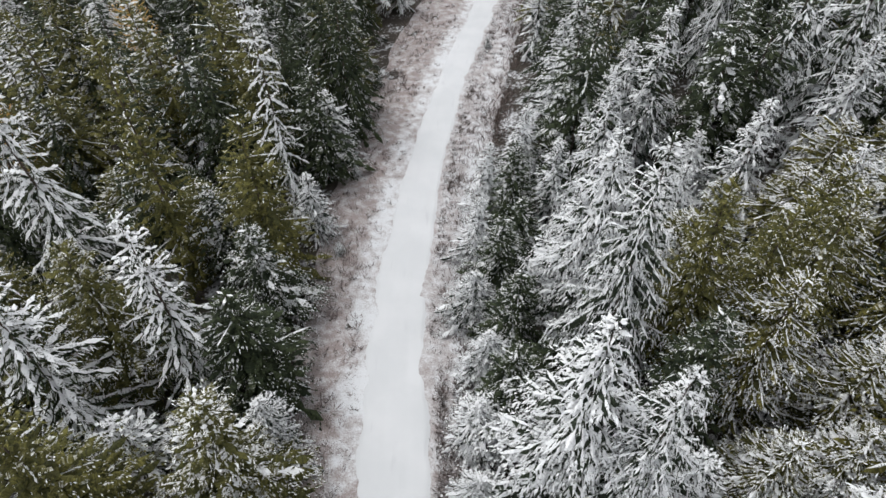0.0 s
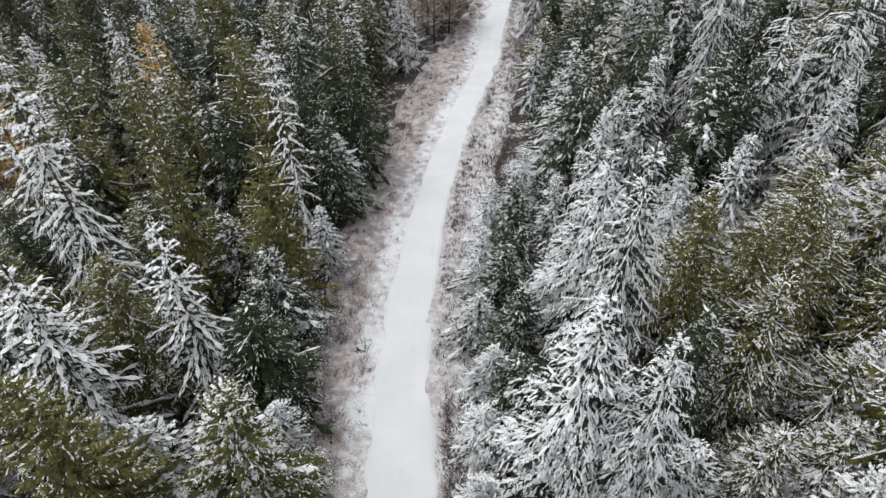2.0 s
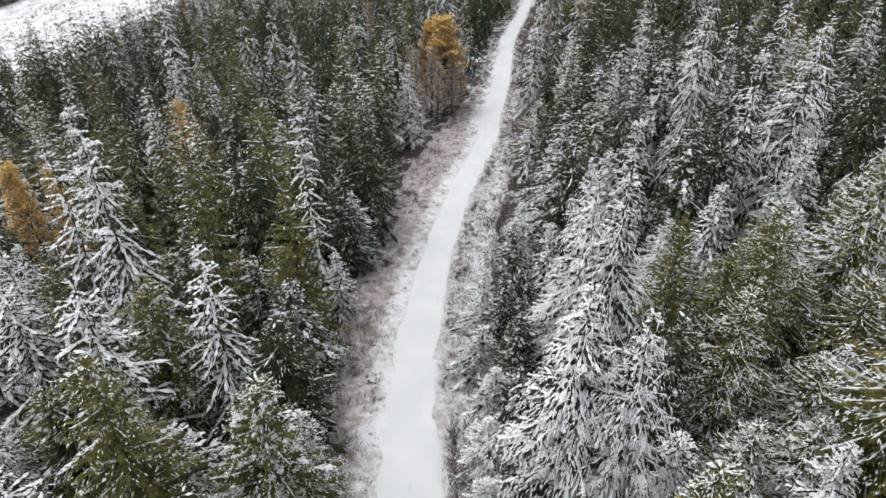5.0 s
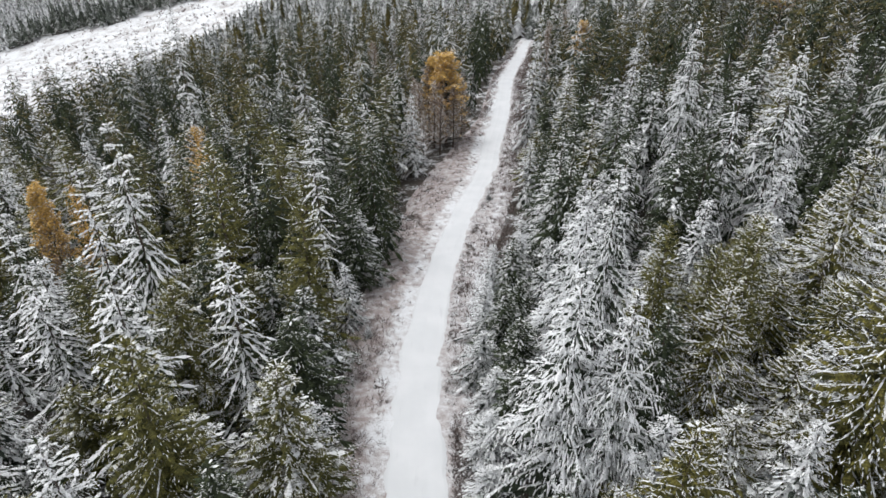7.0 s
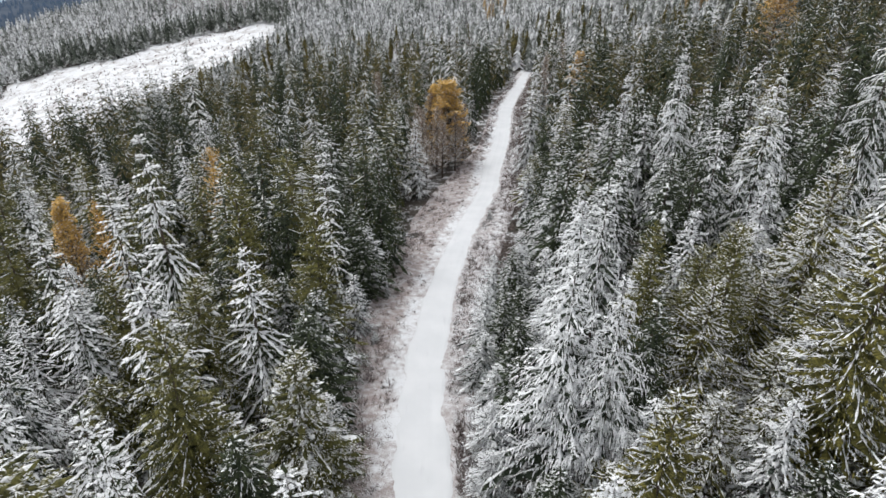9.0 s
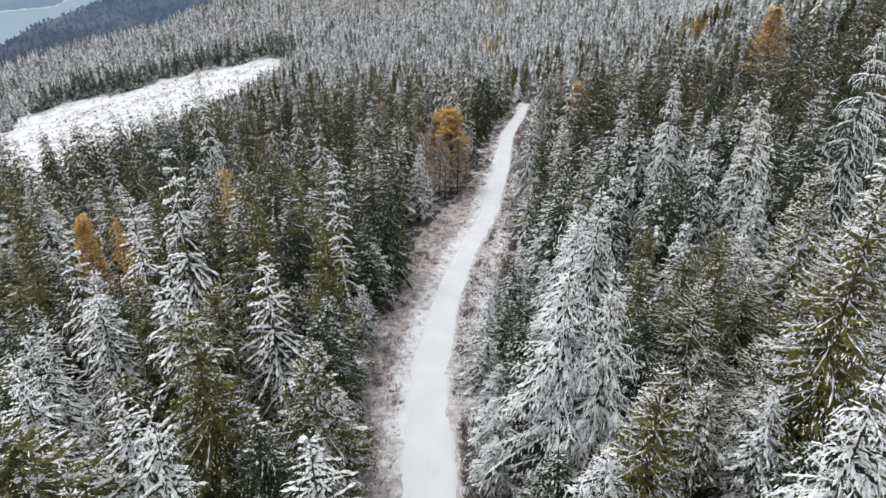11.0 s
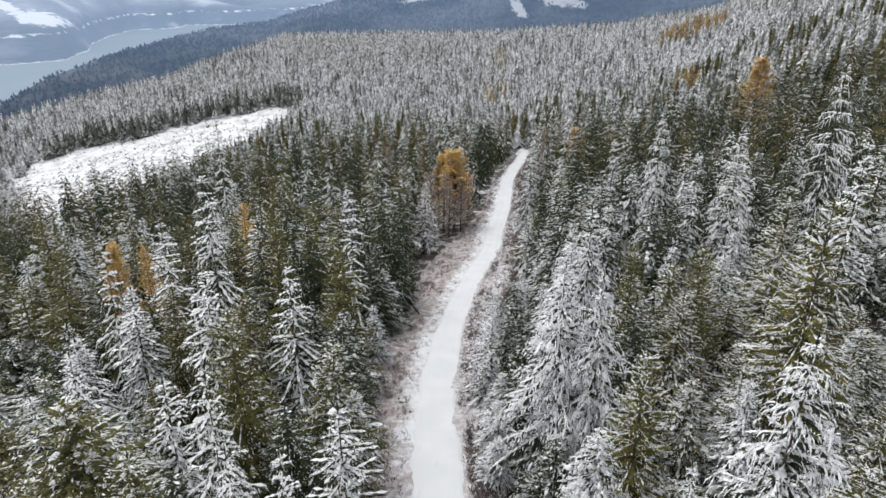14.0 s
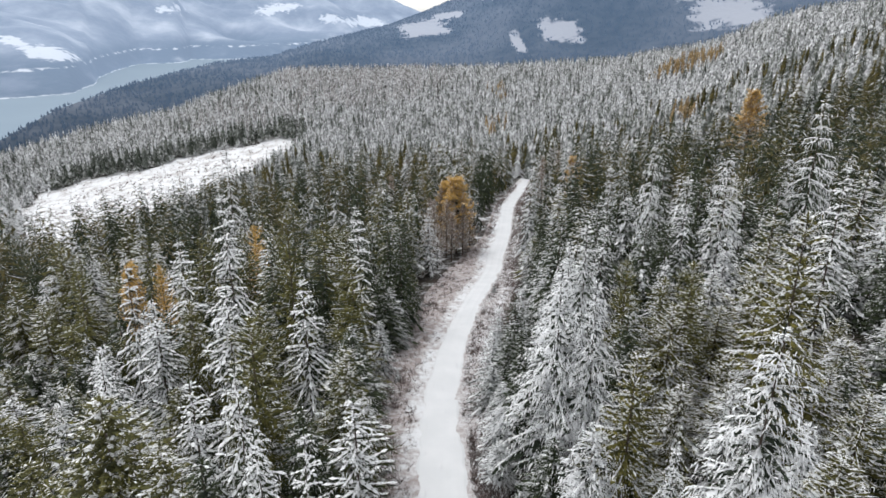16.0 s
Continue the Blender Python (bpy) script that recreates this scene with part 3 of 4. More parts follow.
def polar_ground():
    th = np.concatenate([np.radians(np.arange(-56, 56.01, 0.42)), np.radians(np.arange(60, 304, 4.0))])
    r = np.concatenate([[0.5], 4.0 * 1.029 ** np.arange(0, 190), 920 * 1.0165 ** np.arange(0, 104)])
    T, Rr = np.meshgrid(th, r)
    x, y = -3.0 + Rr * np.sin(T), -40.0 + Rr * np.cos(T)
    front = np.cos(T) > 0.5
    z = np.where(front, land(x, y), land(x, np.maximum(y, -40.0)) * np.clip(1 - Rr / 9000, 0, 1) - 0.0)
    off = np.abs(x - road_at(np.clip(y, -60, 330)))
    z = z + 0.10 * wave(x, y, 5.0, 21) * smooth(3, 7, off)
    n, k = len(th), len(r)
    i, j = np.meshgrid(np.arange(k - 1), np.arange(n), indexing="ij")
    a, b = i * n + j, i * n + (j + 1) % n
    quads = np.stack([a, b, b + n, a + n], -1).reshape(-1, 4)
    xf, yf = x[:-1].ravel() + 0, y[:-1].ravel() + 0
    d = yf + 40
    az = np.clip((xf + 3) / np.maximum(d, 25), -1.3, 1.3)
    dr = np.interp(az, RIDGE_A, RIDGE_D)
    d1 = np.interp(az, SECOND_A, SECOND_D)
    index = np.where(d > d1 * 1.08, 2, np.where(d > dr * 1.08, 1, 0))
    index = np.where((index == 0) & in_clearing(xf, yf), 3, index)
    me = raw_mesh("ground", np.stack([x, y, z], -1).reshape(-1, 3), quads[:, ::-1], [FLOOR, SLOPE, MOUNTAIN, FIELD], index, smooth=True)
    D = np.maximum(y + 40, 1)
    cleared = felled(x, y, z)
    # strength of the painted haze, rising with distance
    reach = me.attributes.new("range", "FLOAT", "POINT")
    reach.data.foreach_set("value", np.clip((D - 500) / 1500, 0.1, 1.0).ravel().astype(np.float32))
    at = me.attributes.new("cleared", "FLOAT", "POINT")
    at.data.foreach_set("value", cleared.ravel().astype(np.float32))
    return me


tagged(new("ground", polar_ground()), "snowy forest floor falling to wooded slopes and far mountains", "ground", kind="structure")


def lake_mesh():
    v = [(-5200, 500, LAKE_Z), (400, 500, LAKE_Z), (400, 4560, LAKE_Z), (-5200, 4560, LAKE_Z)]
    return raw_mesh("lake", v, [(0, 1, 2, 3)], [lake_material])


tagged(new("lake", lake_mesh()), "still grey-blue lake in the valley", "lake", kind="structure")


W = (3.1, 3.1, 3.0, 2.8, 2.65, 2.6, 2.5, 2.35, 2.2, 2.1, 2.2, 2.2, 2.2, 2.4, 2.4, 2.3, 2.1, 2.0, 2.0)


def strip(name, left, right, mat, y0, y1, step, cols, lift, crown, rough, seed):
    """A strip along the road between two offsets from its middle line."""
    ys = np.arange(y0, y1, step)
    u = np.linspace(0, 1, cols)
    Y, U = np.meshgrid(ys, u, indexing="ij")
    lo, hi = along(ys, left), along(ys, right)
    r = np.random.default_rng(seed)
    lo = lo + 0.16 * wave(ys, ys * 0 + seed, 11.0, seed + 1) + 0.08 * wave(ys, ys * 0.3, 4.1, seed + 2) + 0.04 * r.normal(0, 1, len(ys))
    hi = hi + 0.16 * wave(ys, ys * 0 + seed, 10.0, seed + 3) + 0.08 * wave(ys, ys * 0.3, 3.7, seed + 4) + 0.04 * r.normal(0, 1, len(ys))
    X = road_at(Y) + lo[:, None] + (hi - lo)[:, None] * U
    edge = smooth(0, 0.10, U) * smooth(1, 0.90, U)
    Z = land(X, Y) + lift * edge - 0.02 * (1 - edge) + crown * np.sin(np.pi * U) + rough * wave(X, Y, 1.7, seed + 5) * edge + rough * 2 * wave(X, Y, 6, seed + 6) * edge
    if name == "road":
        o = X - road_at(Y)
        for c in (-0.85, 0.80):
            Z = Z - 0.035 * np.exp(-((o - c - 0.15 * np.sin(Y / 17)) / 0.22) ** 2)
    n = cols
    i, j = np.meshgrid(np.arange(len(ys) - 1), np.arange(n - 1), indexing="ij")
    a = i * n + j
    q = np.stack([a, a + 1, a + n + 1, a + n], -1).reshape(-1, 4)
    me = raw_mesh(name, np.stack([X, Y, Z], -1).reshape(-1, 3), q, [mat], smooth=True)
    bank = smooth(2.6, 0.9, np.abs(X - road_at(Y)) - along(Y, W)) if left[0] < -3.5 else np.exp(-((U - 0.72) / 0.13) ** 2) * (0.45 + 0.55 * smooth(75, 40, Y))
    at = me.attributes.new("bank", "FLOAT", "POINT")
    at.data.foreach_set("value", (bank * (0.75 + 0.5 * wave(X, Y, 8, 33))).ravel().astype(np.float32))
    return me


tagged(new("road", strip("road", [-w for w in W], W, ROAD, -75, 300, 0.5, 25, 0.16, 0.06, 0.012, 40)), "narrow forest road under smooth untracked snow", "road", kind="structure")
tagged(new("verge_left", strip("verge", [w - 0.8 for w in BELT_L], [-w + 1.2 for w in W], VERGE, -75, 290, 0.6, 17, 0.10, 0.05, 0.05, 60)), "snowy verge with dead brown grass", "verge", kind="structure")
tagged(new("verge_right", strip("verge", [w - 1.2 for w in W], [w + 0.8 for w in BELT_R], VERGE_PALE, -75, 290, 0.6, 13, 0.10, 0.05, 0.05, 80)), "snowy verge with dead brown grass", "verge", kind="structure")


# ---- roadside brush ----
def brush_mesh(seed):
    """Bare, rimed twigs in tufts along both sides of the road."""
    r = np.random.default_rng(seed)
    P, D, L, Wd = [], [], [], []
    for sign, n in ((-1, 1300), (1, 2300)):
        y = 8 + 250 * r.random(n) ** 1.5
        w, belt = along(y, W), np.abs(along(y, BELT_L if sign < 0 else BELT_R)) + (0 if sign < 0 else 1.8 * smooth(40, 55, y))
        if sign < 0:
            u = r.random(n) ** 0.8
        else:
            u = np.where(r.random(n) < 0.4, r.uniform(0.0, 0.3, n), r.uniform(0.3, 1, n))
        x = road_at(y) + sign * (w + 0.25 + (belt - w) * u)
        tuft = r.uniform(0.45, 1.25, n) * (0.55 + (0.6 if sign < 0 else 1.35) * u) * (1 + 0.4 * wave(x, y, 14, 31))
        z = land(x, y)
        for i in range(11):
            az, lean = r.uniform(0, 6.28, n), r.uniform(0.15, 0.95, n)
            rad = r.uniform(0, 0.35, n) * tuft
            P.append(np.stack([x + rad * np.cos(az), y + rad * np.sin(az), z - 0.05 + 0.25 * tuft * r.random(n)], 1))
            az = az + r.normal(0, 0.5, n)
            D.append(np.stack([np.cos(az) * lean, np.sin(az) * lean, np.ones(n)], 1))
            L.append(tuft * r.uniform(0.5, 1.15, n))
            Wd.append(r.uniform(0.012, 0.03, n))
    P, D, L, Wd = (np.concatenate(k) for k in (P, D, L, Wd))
    return raw_mesh("brush", *spikes(P, D, L, Wd, Wd), [BRUSH])


tagged(new("roadside_brush", brush_mesh(5)), "bare reddish-brown brush dusted with snow along the road", "brush", kind="stuff")


def weeds_mesh(seed):
    """Short dark stalks and weeds that stand through the snow, thickest along the right edge of the road."""
    r = np.random.default_rng(seed)
    P, D, L, Wd = [], [], [], []
    for sign, n, u0, u1 in ((1, 1500, 0.02, 0.34), (1, 250, 0.4, 1.0), (-1, 700, 0.05, 1.0)):
        y = 5 + 200 * r.random(n) ** 1.4
        w, belt = along(y, W), np.abs(along(y, BELT_L if sign < 0 else BELT_R))
        x = road_at(y) + sign * (w + (belt - w) * r.uniform(u0, u1, n))
        keep = wave(x, y, 9, 35) + 0.6 * r.normal(0, 1, n) > -0.5
        x, y = x[keep], y[keep]
        z, n = land(x, y), len(x)
        size = r.uniform(0.2, 0.6, n)
        for i in range(7):
            az, lean = r.uniform(0, 6.28, n), r.uniform(0.2, 1.3, n)
            rad = r.uniform(0, 0.3, n)
            P.append(np.stack([x + rad * np.cos(az), y + rad * np.sin(az), z + 0.03], 1))
            D.append(np.stack([np.cos(az) * lean, np.sin(az) * lean, np.ones(n)], 1))
            L.append(size * r.uniform(0.5, 1.2, n))
            Wd.append(r.uniform(0.014, 0.032, n))
    P, D, L, Wd = (np.concatenate(k) for k in (P, D, L, Wd))
    v, f, _ = twigs(P, D, L, Wd, Wd)
    return raw_mesh("weeds", v, f, [WEED])


tagged(new("roadside_weeds", weeds_mesh(8)), "short dark dead weeds standing through snow beside the road", "weeds", kind="stuff")


def field_brush(seed):
    """Sparse saplings and dead stalks on the open field."""
    r = np.random.default_rng(seed)
    x, y = r.uniform(-330, -100, 9000), r.uniform(240, 520, 9000)
    m = in_clearing(x, y) & (r.random(9000) < 0.10 + 0.3 * (wave(x, y, 70, 91) > 0.2))
    x, y = x[m], y[m]
    z, n = land(x, y), len(x)
    P, D, L, Wd = [], [], [], []
    for i in range(7):
        az, h = r.uniform(0, 6.28, n), r.uniform(0.5, 2.2, n)
        P.append(np.stack([x + 0.3 * np.cos(az), y + 0.3 * np.sin(az), z - 0.1], 1))
        D.append(np.stack([0.4 * np.cos(az), 0.4 * np.sin(az), np.ones(n)], 1))
        L.append(h), Wd.append(0.05 + 0.04 * h)
    return raw_mesh("field_brush", *spikes(*(np.concatenate(k) for k in (P, D, L, Wd, Wd))), [BRUSH])


tagged(new("field_brush", field_brush(6)), "thin dead stalks and saplings on the snowy field", "brush", kind="stuff")


# ---- trees ----
TREE_NAMES = {"snow": "spruce_tree", "open": "spruce_tree", "fir": "fir_tree", "pine": "pine_tree", "laden": "pine_tree", "rime": "hemlock_tree", "larch": "larch_tree", "birch": "birch_tree", "bare": "bare_tree"}
TREE_LABELS = {
    "snow": ("tall spruce with drooping boughs thick with snow", "spruce"),
    "open": ("gaunt spruce with long snow-covered bare-ended boughs", "spruce"),
    "fir": ("dark green fir lightly dusted with snow", "fir"),
    "pine": ("olive-green bronze-tinged pine with dabs of snow", "pine"),
    "laden": ("broad olive-green pine with snow along every branch", "pine"),
    "rime": ("pale hemlock with hanging boughs white with rime", "hemlock"),
    "larch": ("larch with golden autumn needles among the conifers", "larch"),
    "birch": ("round birch with golden leaves over bare brown twigs", "birch"),
    "bare": ("leafless grey-brown tree with rimed upright twigs", "tree"),
}
STANDING = [  # x, y, height of the top, kind, crown radius
    (10.1, 12.8, 25.1, "snow", 2.9), (7.2, 15.0, 24.7, "snow", 4.3), (11.0, 31.3, 21.5, "snow", 3.8), (11.6, 25.2, 26.6, "snow", 3.2),
    (16.7, -4.6, 29.4, "snow", 3.8), (-18.6, 25.6, 19.8, "open", 3.7), (-25.8, 21.2, 20.2, "open", 4.7), (-29.3, 34.5, 27.2, "open", 3.8),
    (-15.5, 49.5, 21.0, "open", 2.4), (-12.3, 57.0, 5.0, "rime", 2.8), (-12.1, 126, 2.6, "snow", 2.5), (-7.4, 98, 6.6, "snow", 2.7), (-64.0, 138, 13.9, "open", 3.2), (-39.9, 45.0, 17.2, "open", 3.6),
    (-38.6, 32.7, 13.7, "rime", 2.8), (-62.0, 78.0, 4.5, "rime", 2.8), (-43.4, 36.1, 18.6, "open", 2.4), (-23.6, 39.0, 22.8, "pine", 2.9),
    (-39.0, 75.0, 9.7, "larch", 2.3), (-49.0, 57.8, 8.4, "larch", 1.7), (-53.6, 57.3, 8.0, "birch", 2.9), (-58.0, 65.0, 2.4, "rime", 2.0), (-73.7, 65.8, 2.2, "rime", 3.0),
    (-34.5, 12.0, 17.6, "open", 3.6), (-37.4, 18.3, 15.3, "rime", 3.0), (-30.4, 4.4, 18.6, "pine", 5.2), (-17.4, -1.0, 24.5, "open", 3.2),
    (-12.0, -7.0, 23.4, "open", 2.7), (-15.0, -4.6, 22.2, "open", 2.6), (-9.6, 1.0, 20.6, "open", 3.6), (-13.0, 15.2, 16.8, "pine", 3.2),
    (-13.8, 25.0, 13.4, "fir", 3.2), (-24.2, 26.8, 16.0, "pine", 3.4), (-20.7, 12.6, 21.3, "pine", 3.4), (-36.5, 27.9, 14.6, "open", 4.4),
    (-32.7, 28.8, 15.3, "pine", 3.0), (-15.6, 39.2, 16.2, "pine", 3.4), (-22.2, 53.2, 13.6, "fir", 2.7), (-35.0, 59.1, 13.4, "pine", 3.0),
    (-15.8, 9.7, 14.2, "fir", 2.8), (-41.2, 15.4, 10.5, "rime", 2.8), (-13.0, 64.0, 18.0, "fir", 2.7), (-10.8, 61.5, 16.0, "fir", 2.5),
    (-10.6, 67.0, 14.0, "fir", 2.4), (16.4, 26.4, 22.0, "pine", 2.8), (20.2, 26.0, 20.0, "pine", 2.9), (20.2, 22.0, 18.4, "laden", 3.0),
    (22.8, 25.4, 21.9, "pine", 2.9), (26.1, 42.4, 15.1, "rime", 2.8), (25.0, 30.2, 20.2, "pine", 2.6), (15.0, 19.5, 18.6, "fir", 2.8),
    (11.8, 5.7, 22.0, "laden", 3.0), (8.6, 4.2, 16.6, "snow", 3.2), (11.2, -5.7, 22.0, "snow", 1.8), (29.0, 34.0, 17.5, "rime", 2.8),
    (36.8, 49.0, 16.6, "rime", 3.0), (37.2, 53.4, 28.2, "snow", 3.3), (44.8, 53.5, 28.6, "fir", 3.0), (31.9, 53.7, 24.5, "rime", 2.8),
    (27.0, 80.0, 20.0, "rime", 2.6), (30.8, 67.0, 27.4, "snow", 2.8), (33.4, 71.0, 27.0, "fir", 2.6), (48.3, 51.5, 36.8, "snow", 3.4),
    (45.8, 39.6, 29.6, "open", 3.4), (34.4, 33.6, 25.7, "laden", 3.6), (28.0, 14.6, 30.8, "laden", 4.2), (16.2, 112, 12.4, "rime", 2.8),
    (26.0, 107, 16.2, "fir", 2.8), (12.9, 40.6, 18.9, "snow", 2.6), (-0.9, 120, 7.2, "birch", 5.3), (-3.8, 124, 5.0, "birch", 3.2), (104, 197, 20.0, "birch", 6.2), (36.0, 163, 3.4, "birch", 3.6), (-23.0, 186, -8.0, "bare", 3.4), (-24.0, 280, -22.0, "bare", 3.6), (41.0, 222, -6.0, "bare", 3.6),
    (5.0, 35.4, 8.8, "fir", 2.2), (2.6, 20.3, 7.1, "rime", 2.2), (7.9, 50.5, 7.9, "rime", 2.2), (13.3, 66.0, 8.1, "rime", 2.4),
    (2.6, 32.4, 5.5, "rime", 2.1), (3.3, 39.5, 6.6, "rime", 2.0), (4.4, 47.0, 6.4, "rime", 2.0), (2.4, 15.6, 6.0, "rime", 1.9), (13.0, 69.5, 11.4, "fir", 2.4), (3.4, 26.0, 6.6, "rime", 2.0), (6.4, 43.5, 9.5, "fir", 2.2),
    (5.5, 29.0, 9.8, "fir", 2.4), (5.0, 22.5, 10.0, "fir", 2.4), (6.6, 9.5, 11.0, "fir", 2.4), (-6.5, 112, 4.0, "bare", 3.0),
    (-3.5, 116, 3.0, "bare", 3.0), (-4.8, 123, 4.0, "bare", 3.0), (24.5, 150, 6.5, "bare", 3.0), (-12.5, 44.0, 5.5, "rime", 2.0),
    (-10.0, 41.0, -0.8, "rime", 0.55), (-9.6, 53.5, -2.0, "rime", 0.5), (-8.6, 74.0, -3.6, "fir", 0.6), (6.4, 84.0, -5.6, "rime", 0.5),
    (-8.0, 107, 2.0, "bare", 3.0), (-5.5, 104, 0.0, "bare", 2.8), (-2.2, 111, 1.5, "bare", 2.8), (0.6, 116, 2.0, "bare", 3.0), (-7.6, 117, 3.0, "bare", 3.0), (2.6, 124, 1.0, "bare", 2.8),
    (-41.0, 40.5, 8.6, "fir", 2.3), (-44.8, 41.5, 7.8, "rime", 2.2), (-16.4, 58.5, 12.0, "fir", 2.4), (-14.8, 33.0, 10.5, "fir", 2.8), (-12.0, 19.5, 8.5, "rime", 2.3), (-11.8, 88, 8.0, "fir", 2.4),
    (-20.2, -2.6, 18.0, "fir", 3.2), (-23.8, -0.4, 17.8, "pine", 3.3), (-24.6, 8.0, 17.6, "open", 3.6), (-47.0, 34.0, 6.0, "open", 3.0), (-53.0, 41.0, 4.0, "fir", 2.6), (35.5, 9.0, 14.0, "fir", 2.6), (39.0, 14.0, 15.0, "rime", 2.6), (53.0, 37.0, 18.0, "fir", 2.8), (57.0, 44.0, 20.0, "fir", 2.8), (23.8, 15.2, 13.0, "laden", 2.6), (19.4, 14.8, 13.5, "laden", 2.6), (-71.0, 91.5, 6.6, "pine", 3.4),
]


def library(levels, per, area, grow, snow):
    """Trees 20 m high of every kind, from which the others are copied."""
    made = {}
    for k, kind in enumerate(KINDS):
        for v in range(2):
            n = levels * (1.1 if kind in ("bare", "birch") else 0.88 if kind == "snow" else 0.76 if kind == "open" else 1.0)
            made[kind, v] = make_tree(TREE_NAMES[kind], kind, 100 * k + v + 17 * levels, int(n), per, area * (0.78 if kind == "snow" and v == 0 else 1.0), grow, snow * (1.25, 0.85)[v] if kind in ("fir", "pine", "laden") else (1.06, 0.9)[v])
            tagged(made[kind, v], *TREE_LABELS[kind], "forest trees")
    return made


fine_trees, plain_trees, light_trees = library(22, 8, 0.076, 1.0, 1.22), library(19, 7, 0.165, 1.3, 0.95), library(17, 6, 0.27, 1.45, 0.85)
used = set()


def plant(pool, kind, v, x, y, top, r, rng):
    z = float(land(x, y))
    h = max(top - z, 1.4)
    s, sz = r / KINDS[kind]["r"], h / 20.0
    m = Matrix.LocRotScale((x, y, z), Euler((rng.normal(0, 0.012), rng.normal(0, 0.012), rng.uniform(0, 6.28))), (s, s, sz))
    src = pool[kind, v]
    if (id(pool), kind, v) in used:
        return copy_thing(src, m @ Matrix.Diagonal((1 / src.scale.x, 1 / src.scale.y, 1 / src.scale.z, 1)))
    used.add((id(pool), kind, v))
    src.matrix_basis = m
    return src


rng = np.random.default_rng(11)
spots = []
for i, (x, y, top, kind, r) in enumerate(STANDING):
    plant(fine_trees if y < 36 and abs(x) < 38 else plain_trees, kind, 0 if kind == "snow" and r > 3.4 else i % 2, x, y, top, r, rng)
    spots.append((x, y, r))


def kind_here(x, y, u):
    off = x - float(road_at(np.clip(y, -60, 330)))
    if off > 0 and off < 12:
        table = (("rime", 0.25), ("fir", 0.85), ("laden", 0.95), ("snow", 1.0))
    elif off > 0 and y < 45:
        table = (("snow", 0.12), ("laden", 0.50), ("rime", 0.82), ("fir", 1.0))
    elif off > 0:
        table = (("rime", 0.14), ("fir", 0.70), ("laden", 0.86), ("snow", 1.0))
    elif y < 70:
        table = (("pine", 0.46), ("fir", 0.90), ("open", 0.94), ("snow", 0.97), ("rime", 1.0))
    else:
        table = (("fir", 0.50), ("rime", 0.60), ("snow", 0.66), ("pine", 0.98), ("bare", 1.0))
    return next(k for k, p in table if u <= p)


def open_ground(x, y):
    o = x - road_at(np.clip(y, -60, 330))
    bl, br = along(y, BELT_L), along(y, BELT_R)
    spare = 1.6 * smooth(70, 110, y)
    return ((o > bl - 0.8 - spare) & (o < br + 0.6 + np.maximum(spare, 2.0 * smooth(40, 55, y))) & (y < 285)) | in_clearing(x, y)


def scatter(d0, d1, step, reach=0.73):
    """Jittered places in the forest between two distances."""
    xs = np.arange(-reach * d1 - 12, reach * d1 + 12, step)
    ys = np.arange(d0 - 60, d1 - 40, step * 0.87)
    X, Y = np.meshgrid(xs, ys)
    X = X + (np.arange(len(ys)) % 2)[:, None] * step / 2
    X, Y = X + rng.normal(0, 0.30, X.shape) * step, Y + rng.normal(0, 0.30, X.shape) * step
    D = Y + 40
    ok = (D >= d0) & (D < d1) & (np.abs(X + 3) < reach * D + 9) & ~open_ground(X, Y)
    return X[ok], Y[ok]


hero = np.array([(a, b, c) for a, b, c in spots])
X, Y = scatter(22, 150, 6.0)
gap = np.sqrt((X[:, None] - hero[:, 0]) ** 2 + (Y[:, None] - hero[:, 1]) ** 2) - 0.65 * hero[:, 2]
ok = (gap.min(1) > 1.35) & ~((np.abs(X + 1.5) < 5.0) & (np.abs(Y - 113) < 9))
X, Y = X[ok], Y[ok]
order = np.argsort(Y + 0.6 * np.abs(X))
X, Y = X[order], Y[order]
SINGLE, PLAIN = 350, 110
for i in range(min(SINGLE, len(X))):
    kind = kind_here(X[i], Y[i], rng.random())
    h = rng.uniform(8.0, 13.0) if Y[i] < 50 else rng.uniform(12, 22)
    off = abs(X[i] - float(road_at(np.clip(Y[i], -60, 330))))
    if off < 13:
        h *= 0.72
    plant(plain_trees if i < PLAIN else light_trees, kind, i % 2, X[i], Y[i], float(land(X[i], Y[i])) + h, KINDS[kind]["r"] * rng.uniform(0.9, 1.25) * (0.75 + 0.25 * h / 13), rng)

for pool in (fine_trees, plain_trees, light_trees):
    for (kind, v), ob in pool.items():
        if (id(pool), kind, v) not in used:
            for o in (*ob.children, ob):
                bpy.data.objects.remove(o)


# ---- the forest further off ----
FIR_FAR = foliage("fir_woods", (0.019, 0.030, 0.016), (0.066, 0.084, 0.034), 0.07, 0.0, 1.3, soft=0.4)
RIMED_FAR = foliage("rimed_woods", (0.07, 0.085, 0.075), (0.19, 0.21, 0.185), 0.44, 0.0, 1.3, soft=0.5)
PINE_FAR = foliage("pine_woods", (0.050, 0.048, 0.016), (0.19, 0.155, 0.045), 0.08, 0.0, 1.3, soft=0.4)
SPRUCE_FAR = foliage("spruce_woods", (0.05, 0.062, 0.048), (0.15, 0.17, 0.13), 0.42, 0.0, 1.3, soft=0.45)
SNOW_FAR = foliage("snowy_boughs", (0.36, 0.38, 0.375), (0.62, 0.635, 0.645), 0.6, 0.0, 1.3, soft=0.4)
LARCH_FAR = foliage("larch_woods", (0.24, 0.165, 0.08), (0.52, 0.36, 0.17), 0.26, 0.0, 1.3, soft=0.4, deep=0.4)
